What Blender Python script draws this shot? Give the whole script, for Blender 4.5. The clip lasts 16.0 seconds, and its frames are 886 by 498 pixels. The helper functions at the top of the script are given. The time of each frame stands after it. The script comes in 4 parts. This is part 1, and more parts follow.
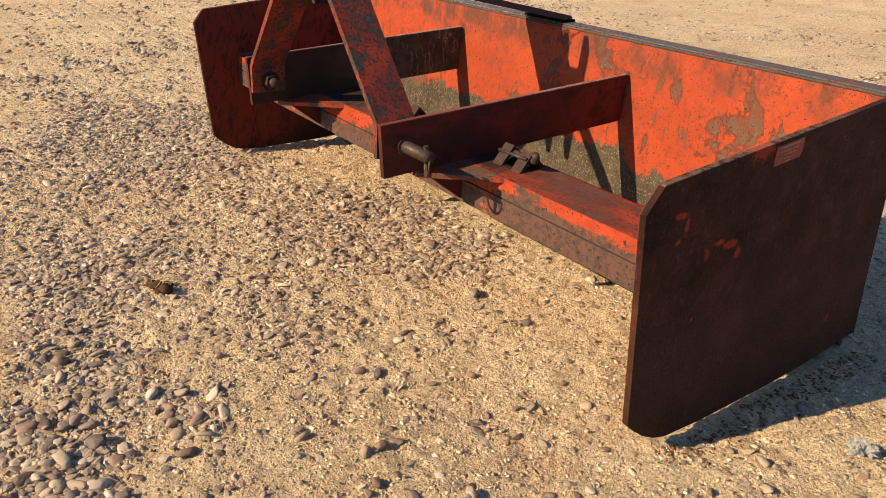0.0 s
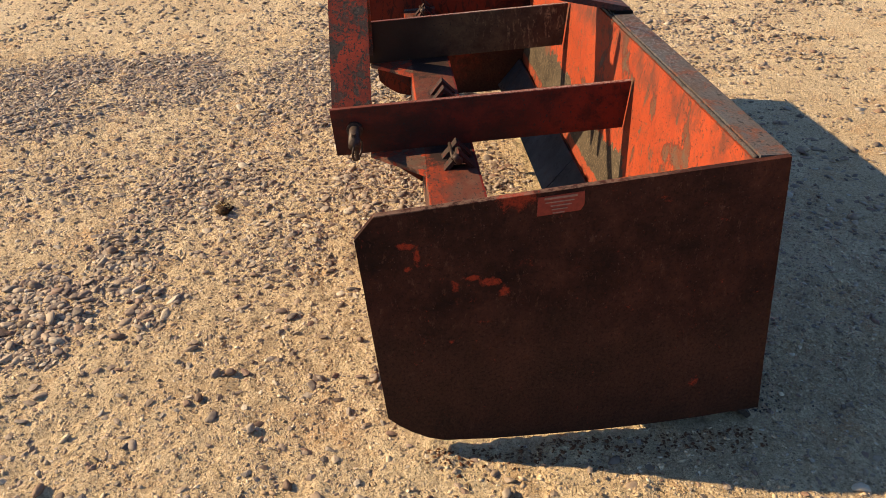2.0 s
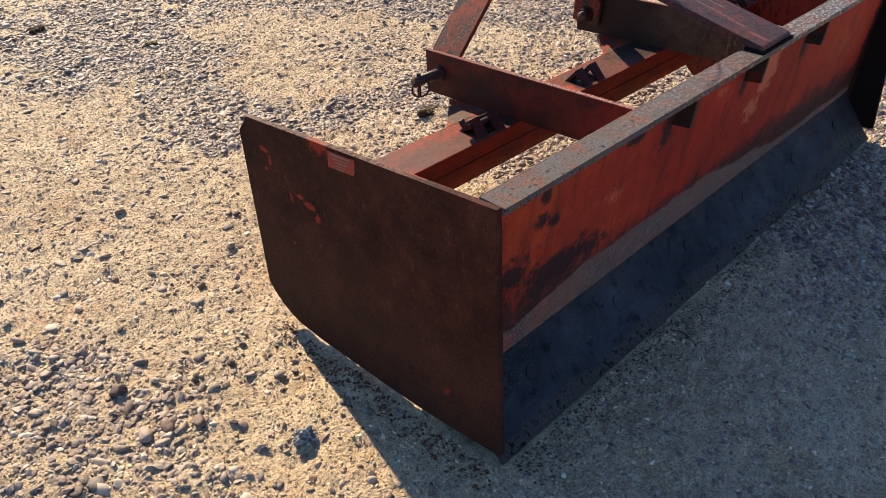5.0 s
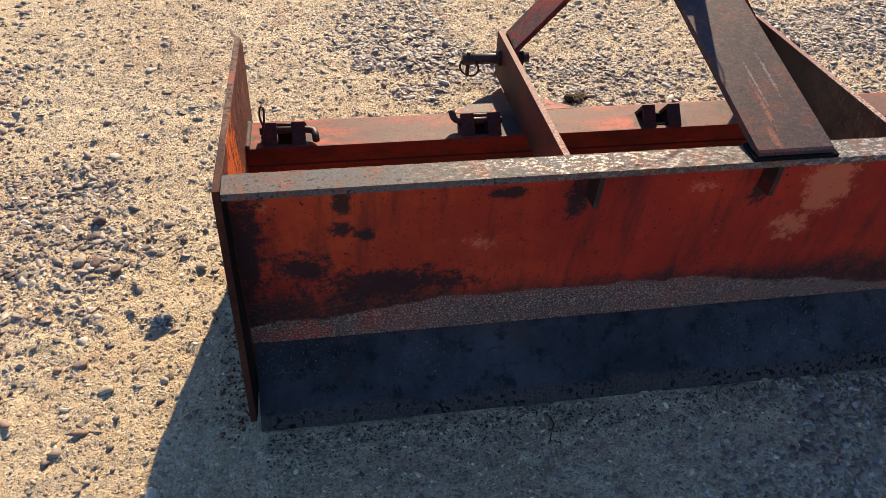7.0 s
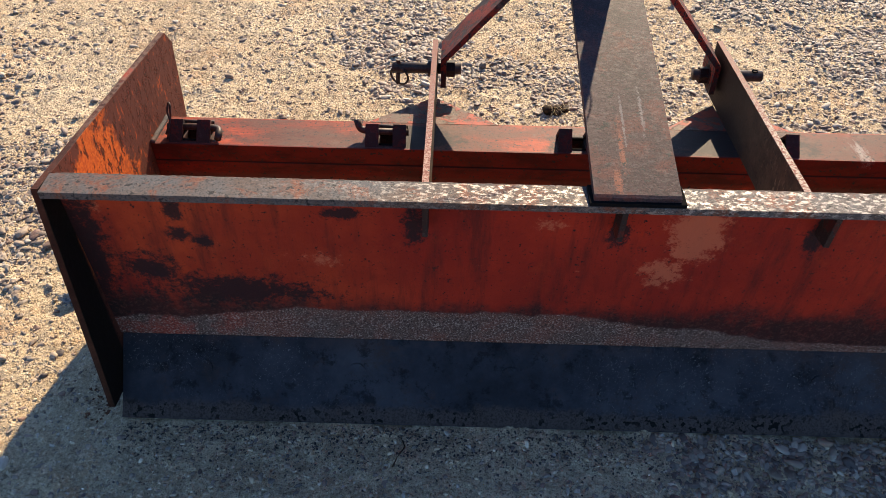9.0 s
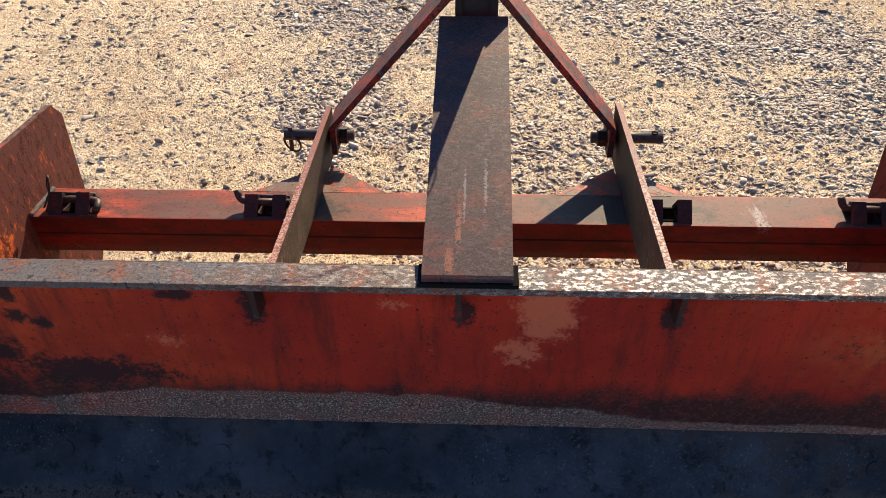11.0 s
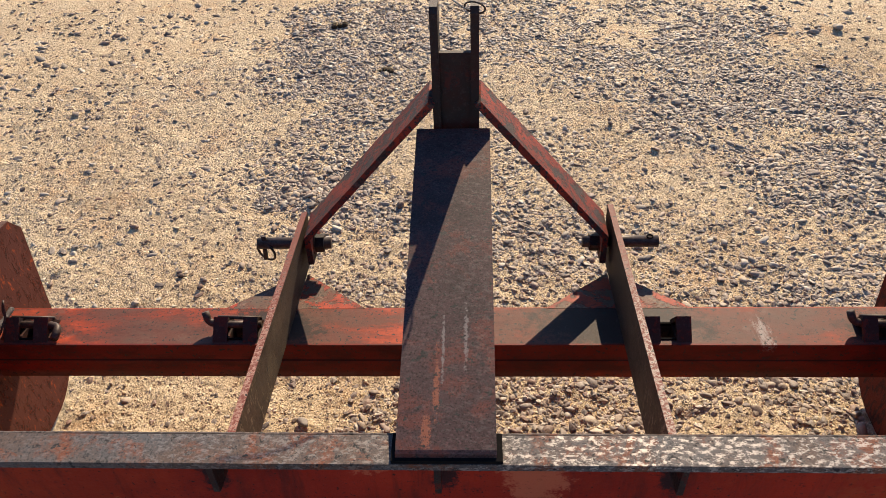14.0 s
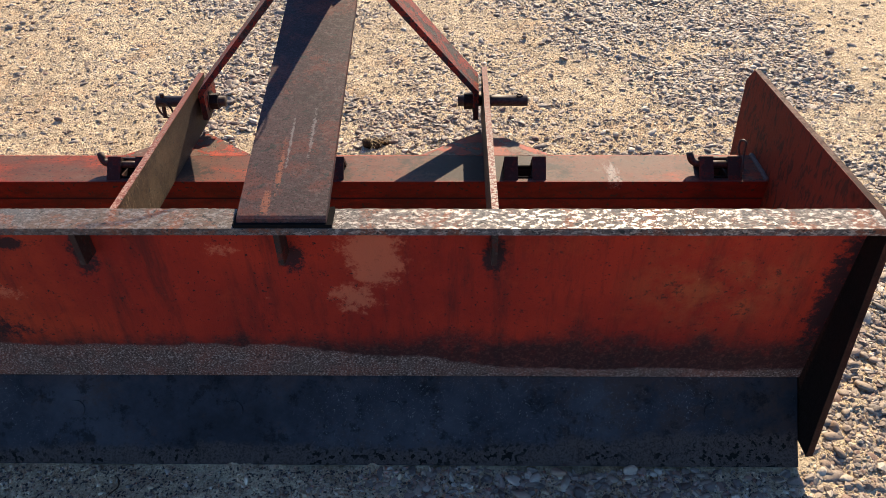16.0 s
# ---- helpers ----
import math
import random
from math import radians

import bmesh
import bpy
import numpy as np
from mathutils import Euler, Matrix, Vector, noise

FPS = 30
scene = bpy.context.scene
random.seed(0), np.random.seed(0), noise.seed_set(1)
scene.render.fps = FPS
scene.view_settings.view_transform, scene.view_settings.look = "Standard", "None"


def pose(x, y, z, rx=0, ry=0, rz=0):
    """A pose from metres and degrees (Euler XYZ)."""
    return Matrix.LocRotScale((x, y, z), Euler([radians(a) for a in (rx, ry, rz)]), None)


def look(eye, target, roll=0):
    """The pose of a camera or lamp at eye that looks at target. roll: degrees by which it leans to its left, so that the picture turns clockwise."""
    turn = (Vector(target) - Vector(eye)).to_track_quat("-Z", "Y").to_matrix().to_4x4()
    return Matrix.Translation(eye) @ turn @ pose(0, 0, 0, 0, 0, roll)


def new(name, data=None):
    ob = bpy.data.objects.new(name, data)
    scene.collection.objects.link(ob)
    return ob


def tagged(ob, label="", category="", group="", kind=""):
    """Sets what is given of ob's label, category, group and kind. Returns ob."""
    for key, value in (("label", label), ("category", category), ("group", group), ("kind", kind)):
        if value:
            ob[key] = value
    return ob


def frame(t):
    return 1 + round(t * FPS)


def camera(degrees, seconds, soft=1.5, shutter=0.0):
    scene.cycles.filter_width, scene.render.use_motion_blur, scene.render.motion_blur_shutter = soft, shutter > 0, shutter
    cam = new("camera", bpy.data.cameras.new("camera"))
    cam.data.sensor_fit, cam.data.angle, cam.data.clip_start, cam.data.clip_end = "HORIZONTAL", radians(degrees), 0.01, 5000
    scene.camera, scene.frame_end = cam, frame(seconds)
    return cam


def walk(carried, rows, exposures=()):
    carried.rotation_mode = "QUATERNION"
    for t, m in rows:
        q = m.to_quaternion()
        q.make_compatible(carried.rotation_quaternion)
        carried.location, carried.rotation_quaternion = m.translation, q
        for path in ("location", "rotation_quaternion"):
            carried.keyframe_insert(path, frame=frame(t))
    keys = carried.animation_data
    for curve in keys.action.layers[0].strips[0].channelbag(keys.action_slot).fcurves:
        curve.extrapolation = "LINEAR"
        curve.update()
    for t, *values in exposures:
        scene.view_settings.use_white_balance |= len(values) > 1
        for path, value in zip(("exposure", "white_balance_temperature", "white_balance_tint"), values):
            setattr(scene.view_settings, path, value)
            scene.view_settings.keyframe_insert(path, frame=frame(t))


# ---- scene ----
cam = camera(58.7, 16.0, soft=0.6)
PATH = [
    (0, (-1.578, 1.412, 0.815), (-0.099, 0.341, -0.001), 2.6),
    (0.5, (-1.752, 1.248, 0.948), (-0.202, 0.404, 0.008), 1.6),
    (1, (-1.852, 1.052, 0.985), (-0.221, 0.454, -0.007), 0.4),
    (1.5, (-1.883, 0.792, 0.986), (-0.192, 0.442, -0.023), -0.4),
    (2, (-1.97, 0.536, 1.027), (-0.254, 0.415, 0.007), -0.8),
    (2.5, (-2.013, 0.319, 1.032), (-0.303, 0.415, -0.001), -1.3),
    (3, (-1.987, 0.096, 1.05), (-0.307, 0.39, 0.005), -1.4),
    (3.5, (-1.974, -0.091, 1.041), (-0.352, 0.405, -0.018), -1.2),
    (4, (-1.976, -0.294, 1.052), (-0.451, 0.409, -0.034), -0.7),
    (4.5, (-1.839, -0.47, 1.085), (-0.454, 0.438, -0.035), 0.1),
    (5, (-1.683, -0.665, 1.149), (-0.486, 0.443, -0.008), 1.2),
    (7.5, (-0.581, -1.037, 1.285), (-0.437, 0.428, -0.069), 3.1),
    (8, (-0.471, -0.993, 1.313), (-0.404, 0.462, -0.058), 2.9),
    (8.5, (-0.377, -1.001, 1.305), (-0.358, 0.455, -0.066), 2.1),
    (11, (0.023, -0.913, 1.313), (-0.064, 0.619, 0.031), -1.2),
    (11.5, (0.038, -0.796, 1.373), (-0.06, 0.758, 0.118), -1.6),
    (12, (0.05, -0.727, 1.409), (-0.056, 0.843, 0.176), -1.9),
    (12.5, (0.057, -0.708, 1.428), (-0.048, 0.87, 0.204), -2.2),
    (13, (0.06, -0.696, 1.424), (-0.043, 0.878, 0.199), -2.3),
    (13.5, (0.056, -0.693, 1.421), (-0.044, 0.874, 0.185), -2.4),
    (14, (0.052, -0.703, 1.404), (-0.035, 0.855, 0.156), -2.3),
    (14.5, (0.062, -0.739, 1.376), (-0.007, 0.81, 0.116), -2.2),
    (15, (0.111, -0.824, 1.326), (0.068, 0.719, 0.059), -1.9),
    (15.5, (0.183, -0.915, 1.279), (0.158, 0.624, 0.007), -1.3),
    (16, (0.268, -0.99, 1.256), (0.236, 0.547, -0.017), -0.7),
]
walk(cam, [(t, look(eye, target, roll)) for t, eye, target, roll in PATH], ((0.0, 0.86, 7000, 10), (0.5, 0.82, 7000, 10), (1.5, 0.83, 7100, 10), (3.5, 1.08, 7050, 10), (5.0, 1.16, 6200, 10), (7.5, 1.12, 6150, 10), (11.0, 1.29, 6150, 10), (11.5, 1.2, 6200, 10), (12.5, 0.92, 6200, 10), (14.5, 0.94, 6200, 10), (15.0, 0.98, 6150, 10), (15.5, 1.09, 6050, 10), (16.0, 1.15, 6050, 10)))

# ---- light ----
SUN_EL, SUN_AZ = 31.0, 13.6            # degrees above the ground; degrees from +y towards +x
to_sun = Vector((math.sin(radians(SUN_AZ)) * math.cos(radians(SUN_EL)), math.cos(radians(SUN_AZ)) * math.cos(radians(SUN_EL)), math.sin(radians(SUN_EL))))
world = bpy.data.worlds.new("sky")
scene.world = world
world.use_nodes = True
wn = world.node_tree.nodes
sky = wn.new("ShaderNodeTexSky")
sky.sky_type, sky.sun_disc = "NISHITA", False
sky.ozone_density, sky.dust_density = 6.0, 0.3
sky.sun_elevation, sky.sun_rotation = radians(SUN_EL), radians(SUN_AZ)
world.node_tree.links.new(sky.outputs[0], wn["Background"].inputs[0])
wn["Background"].inputs[1].default_value = 0.093
sun = new("sun", bpy.data.lights.new("sun", "SUN"))
sun.data.energy, sun.data.angle, sun.data.color = 5.0, radians(0.5), (1.0, 0.79, 0.52)
sun.matrix_world = look(to_sun * 20, (0, 0, 0))


# ---- materials ----
TILT_TOP = 0.064                       # the hitch plates drop towards the front

class Nodes:
    """A short way to write a node material."""

    def __init__(self, name):
        self.mat = bpy.data.materials.new(name)
        self.mat.use_nodes = True
        self.tree = self.mat.node_tree
        self.bsdf = self.tree.nodes["Principled BSDF"]
        self.coord = self.tree.nodes.new("ShaderNodeTexCoord").outputs["Object"]

    def put(self, socket, value):
        if isinstance(value, bpy.types.NodeSocket):
            self.tree.links.new(value, socket)
        elif isinstance(value, tuple) and len(value) == 3 and socket.type == "RGBA":
            socket.default_value = (*value, 1)
        else:
            socket.default_value = value

    def math(self, op, a, b=0.0, clamp=False):
        n = self.tree.nodes.new("ShaderNodeMath")
        n.operation, n.use_clamp = op, clamp
        self.put(n.inputs[0], a), self.put(n.inputs[1], b)
        return n.outputs[0]

    def scaled(self, sx, sy, sz, vector=None):
        n = self.tree.nodes.new("ShaderNodeMapping")
        self.put(n.inputs["Vector"], vector or self.coord)
        n.inputs["Scale"].default_value = (sx, sy, sz)
        return n.outputs[0]

    def noise(self, scale, detail=4.0, rough=0.55, vector=None, distortion=0.0):
        n = self.tree.nodes.new("ShaderNodeTexNoise")
        self.put(n.inputs["Vector"], vector or self.coord)
        n.inputs["Scale"].default_value, n.inputs["Detail"].default_value = scale, detail
        n.inputs["Roughness"].default_value, n.inputs["Distortion"].default_value = rough, distortion
        return n.outputs["Fac"]

    def cells(self, scale, vector=None):
        """Voronoi cells: how far from the middle, and two numbers of chance for each cell."""
        n = self.tree.nodes.new("ShaderNodeTexVoronoi")
        self.put(n.inputs["Vector"], vector or self.coord)
        n.inputs["Scale"].default_value = scale
        return n.outputs["Distance"], self.axis("X", n.outputs["Color"]), self.axis("Y", n.outputs["Color"])

    def warped(self, amount, scale=70.0):
        """The coordinates, pushed about a little."""
        n = self.tree.nodes.new("ShaderNodeTexNoise")
        self.put(n.inputs["Vector"], self.coord)
        n.inputs["Scale"].default_value = scale
        m = self.tree.nodes.new("ShaderNodeVectorMath")
        m.operation = "MULTIPLY_ADD"
        self.put(m.inputs[0], n.outputs["Color"])
        m.inputs[1].default_value = (amount, amount, amount)
        self.put(m.inputs[2], self.coord)
        return m.outputs[0]

    def step(self, value, low, high):
        n = self.tree.nodes.new("ShaderNodeMapRange")
        n.interpolation_type = "SMOOTHSTEP"
        self.put(n.inputs["Value"], value)
        self.put(n.inputs["From Min"], low), self.put(n.inputs["From Max"], high)
        return n.outputs["Result"]

    def mix(self, factor, a, b, blend="MIX"):
        n = self.tree.nodes.new("ShaderNodeMix")
        n.data_type, n.blend_type = "RGBA", blend
        self.put(n.inputs["Factor"], factor), self.put(n.inputs["A"], a), self.put(n.inputs["B"], b)
        return n.outputs["Result"]

    def ramp(self, value, *stops):
        n = self.tree.nodes.new("ShaderNodeValToRGB")
        els = n.color_ramp.elements
        while len(els) < len(stops):
            els.new(0.5)
        for el, (place, colour) in zip(els, stops):
            el.position, el.color = place, (*colour, 1)
        self.put(n.inputs[0], value)
        return n.outputs[0]

    def axis(self, name, vector=None):
        n = self.tree.nodes.new("ShaderNodeSeparateXYZ")
        self.put(n.inputs[0], vector or self.coord)
        return n.outputs[name]

    def near(self, centre, size):
        """0 at the centre of an ellipsoid, 1 at its edge."""
        n = self.tree.nodes.new("ShaderNodeVectorMath")
        n.operation = "SUBTRACT"
        self.put(n.inputs[0], self.coord)
        n.inputs[1].default_value = centre
        m = self.tree.nodes.new("ShaderNodeVectorMath")
        m.operation = "DIVIDE"
        self.put(m.inputs[0], n.outputs[0])
        m.inputs[1].default_value = size
        k = self.tree.nodes.new("ShaderNodeVectorMath")
        k.operation = "LENGTH"
        self.put(k.inputs[0], m.outputs[0])
        return k.outputs["Value"]

    def island(self):
        return self.tree.nodes.new("ShaderNodeNewGeometry").outputs["Random Per Island"]

    def random(self):
        return self.tree.nodes.new("ShaderNodeObjectInfo").outputs["Random"]

    def bump(self, height, strength=0.3, distance=0.002):
        n = self.tree.nodes.new("ShaderNodeBump")
        n.inputs["Strength"].default_value, n.inputs["Distance"].default_value = strength, distance
        self.put(n.inputs["Height"], height)
        self.put(self.bsdf.inputs["Normal"], n.outputs[0])

    def done(self, colour, rough=0.6, metal=0.0, specular=0.22):
        for key, value in (("Base Color", colour), ("Roughness", rough), ("Metallic", metal), ("Specular IOR Level", specular)):
            self.put(self.bsdf.inputs[key], value)
        return self.mat


ORANGE, ORANGE_DEEP = (0.62, 0.085, 0.02), (0.33, 0.035, 0.012)
PRIMER, RUST, SOOT = (0.085, 0.07, 0.055), (0.13, 0.045, 0.02), (0.022, 0.02, 0.019)


def speckled(n, base, dark, scale=140.0, low=0.60, high=0.68):
    """Small dark chips over a colour."""
    return n.mix(n.step(n.noise(scale, 3, 0.6), low, high), base, dark)


def worn_paint(name, amount, paint=ORANGE, deep=ORANGE_DEEP, under=PRIMER, scale=9.0, rough=0.5, stretch=(1, 1, 1), grime=0.5, speck=0.6, speck_size=170.0):
    """Sun-faded paint, chipped and peeled to the primer over the given share of it, with dark rims and grime."""
    n = Nodes(name)
    v = n.scaled(*stretch)
    edge = 0.5 + 0.35 * (0.5 - amount)
    big = n.noise(scale, 12, 0.7, v, 0.3)
    peel = n.step(big, edge - 0.006, edge + 0.006)
    rim = n.math("SUBTRACT", n.step(big, edge - 0.022, edge - 0.01), peel, True)
    chips = n.step(n.noise(scale * 6, 6, 0.7), 0.63, 0.66)
    fine = n.noise(210, 5, 0.7)
    colour = n.mix(n.step(n.noise(scale * 0.6, 7, 0.65), 0.36, 0.66), paint, deep)
    colour = n.mix(n.math("MULTIPLY", n.step(fine, 0.4, 0.75), 0.4), colour, tuple(min(1.0, 1.3 * a + 0.015) for a in paint))
    colour = n.mix(n.math("MULTIPLY", n.step(n.noise(scale * 1.7, 9, 0.75), 0.42, 0.68), grime), colour, tuple(0.3 * a + 0.011 for a in deep))
    bare = n.mix(n.step(n.noise(26, 6, 0.7), 0.42, 0.62), under, tuple(0.5 * a + 0.4 * b for a, b in zip(under, deep)))
    bare = n.mix(n.step(n.noise(90, 5, 0.75), 0.54, 0.66), bare, tuple(1.9 * a for a in under))
    colour = n.mix(n.math("MAXIMUM", peel, chips), colour, bare)
    colour = n.mix(n.math("MULTIPLY", rim, 0.6), colour, SOOT)
    colour = speckled(n, colour, SOOT, speck_size, speck, speck + 0.06)
    n.bump(n.math("ADD", n.math("MULTIPLY", n.math("MAXIMUM", peel, chips), -0.8), n.math("MULTIPLY", fine, 0.6)), 0.6, 0.0014)
    return n.done(colour, n.math("ADD", rough, n.math("MULTIPLY", fine, 0.3)))


def hitch_paint(name, side, edge, rim):
    """Dark red paint, nearly black outside; olive-brown and scratched with mud on the face turned to the middle, with
    shade painted over its front half; a rubbed top edge.
    """
    n = Nodes(name)
    y, z = n.axis("Y"), n.axis("Z")
    cloud = n.noise(11, 11, 0.74, n.scaled(1, 0.7, 1.2), 0.3)
    fine = n.noise(210, 5, 0.72)
    colour = n.ramp(cloud, (0.36, (0.026, 0.0115, 0.0085)), (0.5, (0.060, 0.0125, 0.0078)), (0.62, (0.115, 0.0165, 0.0088)), (0.7, (0.05, 0.013, 0.009)))
    colour = n.mix(n.math("MULTIPLY", n.math("MULTIPLY", n.step(y, 0.30, 0.10), n.step(n.noise(16, 9, 0.75), 0.40, 0.58)), 0.8), colour, (0.17, 0.022, 0.010))
    colour = n.mix(n.math("MULTIPLY", n.step(n.noise(36, 10, 0.78), 0.55, 0.66), 0.7), colour, (0.014, 0.010, 0.0085))
    inner = n.step(n.math("MULTIPLY", n.axis("X", n.tree.nodes.new("ShaderNodeNewGeometry").outputs["Normal"]), -side), 0.5, 0.7)
    mud = n.ramp(n.noise(14, 10, 0.74, n.scaled(1, 0.8, 1)), (0.36, (0.020, 0.015, 0.011)), (0.5, (0.055, 0.041, 0.025)), (0.66, (0.095, 0.073, 0.043)))
    scrape = n.math("MULTIPLY", n.step(n.noise(60, 8, 0.75, n.scaled(1, 1, 0.35), 0.8), 0.53, 0.6), n.step(y, 0.34, 0.14))
    mud = n.mix(n.math("MULTIPLY", scrape, 0.7), mud, n.mix(n.step(fine, 0.45, 0.6), (0.29, 0.23, 0.14), (0.02, 0.014, 0.010)))
    # shade on the front half painted over the mud, deeper on the right plate
    mud = n.mix(n.math("MULTIPLY", n.step(y, 0.30, 0.48), 0.92 if side > 0 else 0.7), mud, (0.018, 0.011, 0.008))
    colour = n.mix(n.math("MULTIPLY", inner, 0.9), colour, mud)
    line = n.math("ADD", z, n.math("MULTIPLY", y, TILT_TOP))
    top = n.step(line, rim - 0.0025, rim - 0.001)
    colour = n.mix(n.math("MULTIPLY", top, 0.85), colour, (0.15, 0.040, 0.028))
    colour = n.mix(n.math("MULTIPLY", n.math("MULTIPLY", top, n.step(y, 0.62, 0.15)), n.step(n.noise(150, 6, 0.75), 0.44, 0.58)), colour, edge)
    colour = speckled(n, colour, SOOT, 150, 0.61, 0.67)
    n.bump(n.math("ADD", n.math("MULTIPLY", cloud, 0.6), n.math("MULTIPLY", fine, 0.7)), 0.6, 0.0014)
    return n.done(colour, n.math("ADD", 0.5, n.math("MULTIPLY", fine, 0.3)), 0.0, 0.2)


def beam_paint():
    """Bright orange on the upper front, scuffed brown below the seam, dark red and grimy on top; behind, maroon with
    the face's shade painted in.
    """
    n = Nodes("beam_paint")
    y, z = n.axis("Y"), n.axis("Z")
    fine = n.noise(230, 5, 0.75)
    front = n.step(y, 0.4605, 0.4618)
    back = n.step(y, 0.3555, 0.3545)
    wear = n.noise(17, 11, 0.72, n.scaled(0.45, 1, 1), 0.3)
    big = n.noise(4.2, 8, 0.68, n.scaled(1, 2, 2))
    top = n.ramp(big, (0.36, (0.085, 0.042, 0.031)), (0.5, (0.105, 0.031, 0.020)), (0.58, (0.19, 0.030, 0.013)), (0.66, (0.36, 0.048, 0.014)))
    top = n.mix(n.math("MULTIPLY", n.step(n.noise(24, 10, 0.75, n.scaled(0.6, 1.5, 1)), 0.52, 0.60), 0.75), top, (0.075, 0.024, 0.017))
    top = n.mix(n.math("MULTIPLY", n.step(n.noise(11, 9, 0.75), 0.54, 0.64), 0.5), top, (0.12, 0.072, 0.056))
    soiled = n.math("MAXIMUM", n.math("SUBTRACT", 1.0, n.near((0.33, 0.41, 0.322), (0.24, 0.10, 0.05)), True), n.math("SUBTRACT", 1.0, n.near((-0.36, 0.40, 0.322), (0.14, 0.08, 0.05)), True))
    for spot in (-0.832, -0.008, 0.815):
        soiled = n.math("MAXIMUM", soiled, n.math("MULTIPLY", n.math("SUBTRACT", 1.0, n.near((spot, 0.39, 0.322), (0.10, 0.07, 0.05)), True), 0.8))
    top = n.mix(n.math("MULTIPLY", n.step(n.math("ADD", n.math("MULTIPLY", soiled, 0.42), n.noise(30, 12, 0.82)), 0.56, 0.72), 0.9), top, (0.02, 0.014, 0.013))
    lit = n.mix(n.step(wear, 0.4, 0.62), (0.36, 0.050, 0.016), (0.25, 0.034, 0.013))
    low = n.mix(n.step(n.noise(60, 8, 0.75), 0.45, 0.6), (0.10, 0.048, 0.034), (0.055, 0.036, 0.032))
    low = n.mix(n.step(n.noise(13, 9, 0.7, n.scaled(0.5, 1, 1)), 0.59, 0.62), low, (0.42, 0.055, 0.017))
    keep = n.step(n.math("ADD", z, n.math("MULTIPLY", n.math("SUBTRACT", n.noise(9, 13, 0.74, n.scaled(0.6, 1, 1), 0.4), 0.5), 0.21)), 0.290, 0.301)
    face = n.mix(keep, low, lit)
    # rear face: its shade is put into the colour as a darker maroon
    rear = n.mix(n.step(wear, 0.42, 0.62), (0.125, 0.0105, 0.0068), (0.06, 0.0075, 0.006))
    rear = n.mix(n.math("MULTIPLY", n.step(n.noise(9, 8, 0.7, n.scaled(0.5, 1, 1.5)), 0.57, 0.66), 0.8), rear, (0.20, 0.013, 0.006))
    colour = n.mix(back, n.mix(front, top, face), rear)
    colour = n.mix(n.math("MULTIPLY", n.step(n.math("ABSOLUTE", n.math("SUBTRACT", z, n.math("SUBTRACT", 0.3007, n.math("MULTIPLY", y, 0.0535)))), 0.0022, 0.0012), 0.85), colour, SOOT)
    smear = n.math("SUBTRACT", 1.0, n.near((0.595, 0.385, 0.325), (0.028, 0.075, 0.03)), True)
    colour = n.mix(n.math("MULTIPLY", n.step(n.math("ADD", n.math("MULTIPLY", smear, 0.3), n.noise(120, 10, 0.82, n.scaled(1, 0.25, 1))), 0.60, 0.78), 0.6), colour, (0.32, 0.29, 0.27))
    colour = speckled(n, colour, SOOT, 130, 0.6, 0.65)
    n.bump(n.math("ADD", n.math("MULTIPLY", wear, 0.6), n.math("MULTIPLY", fine, 0.7)), 0.5, 0.0014)
    return n.done(colour, n.math("ADD", 0.5, n.math("MULTIPLY", fine, 0.3)), 0.0, 0.18)


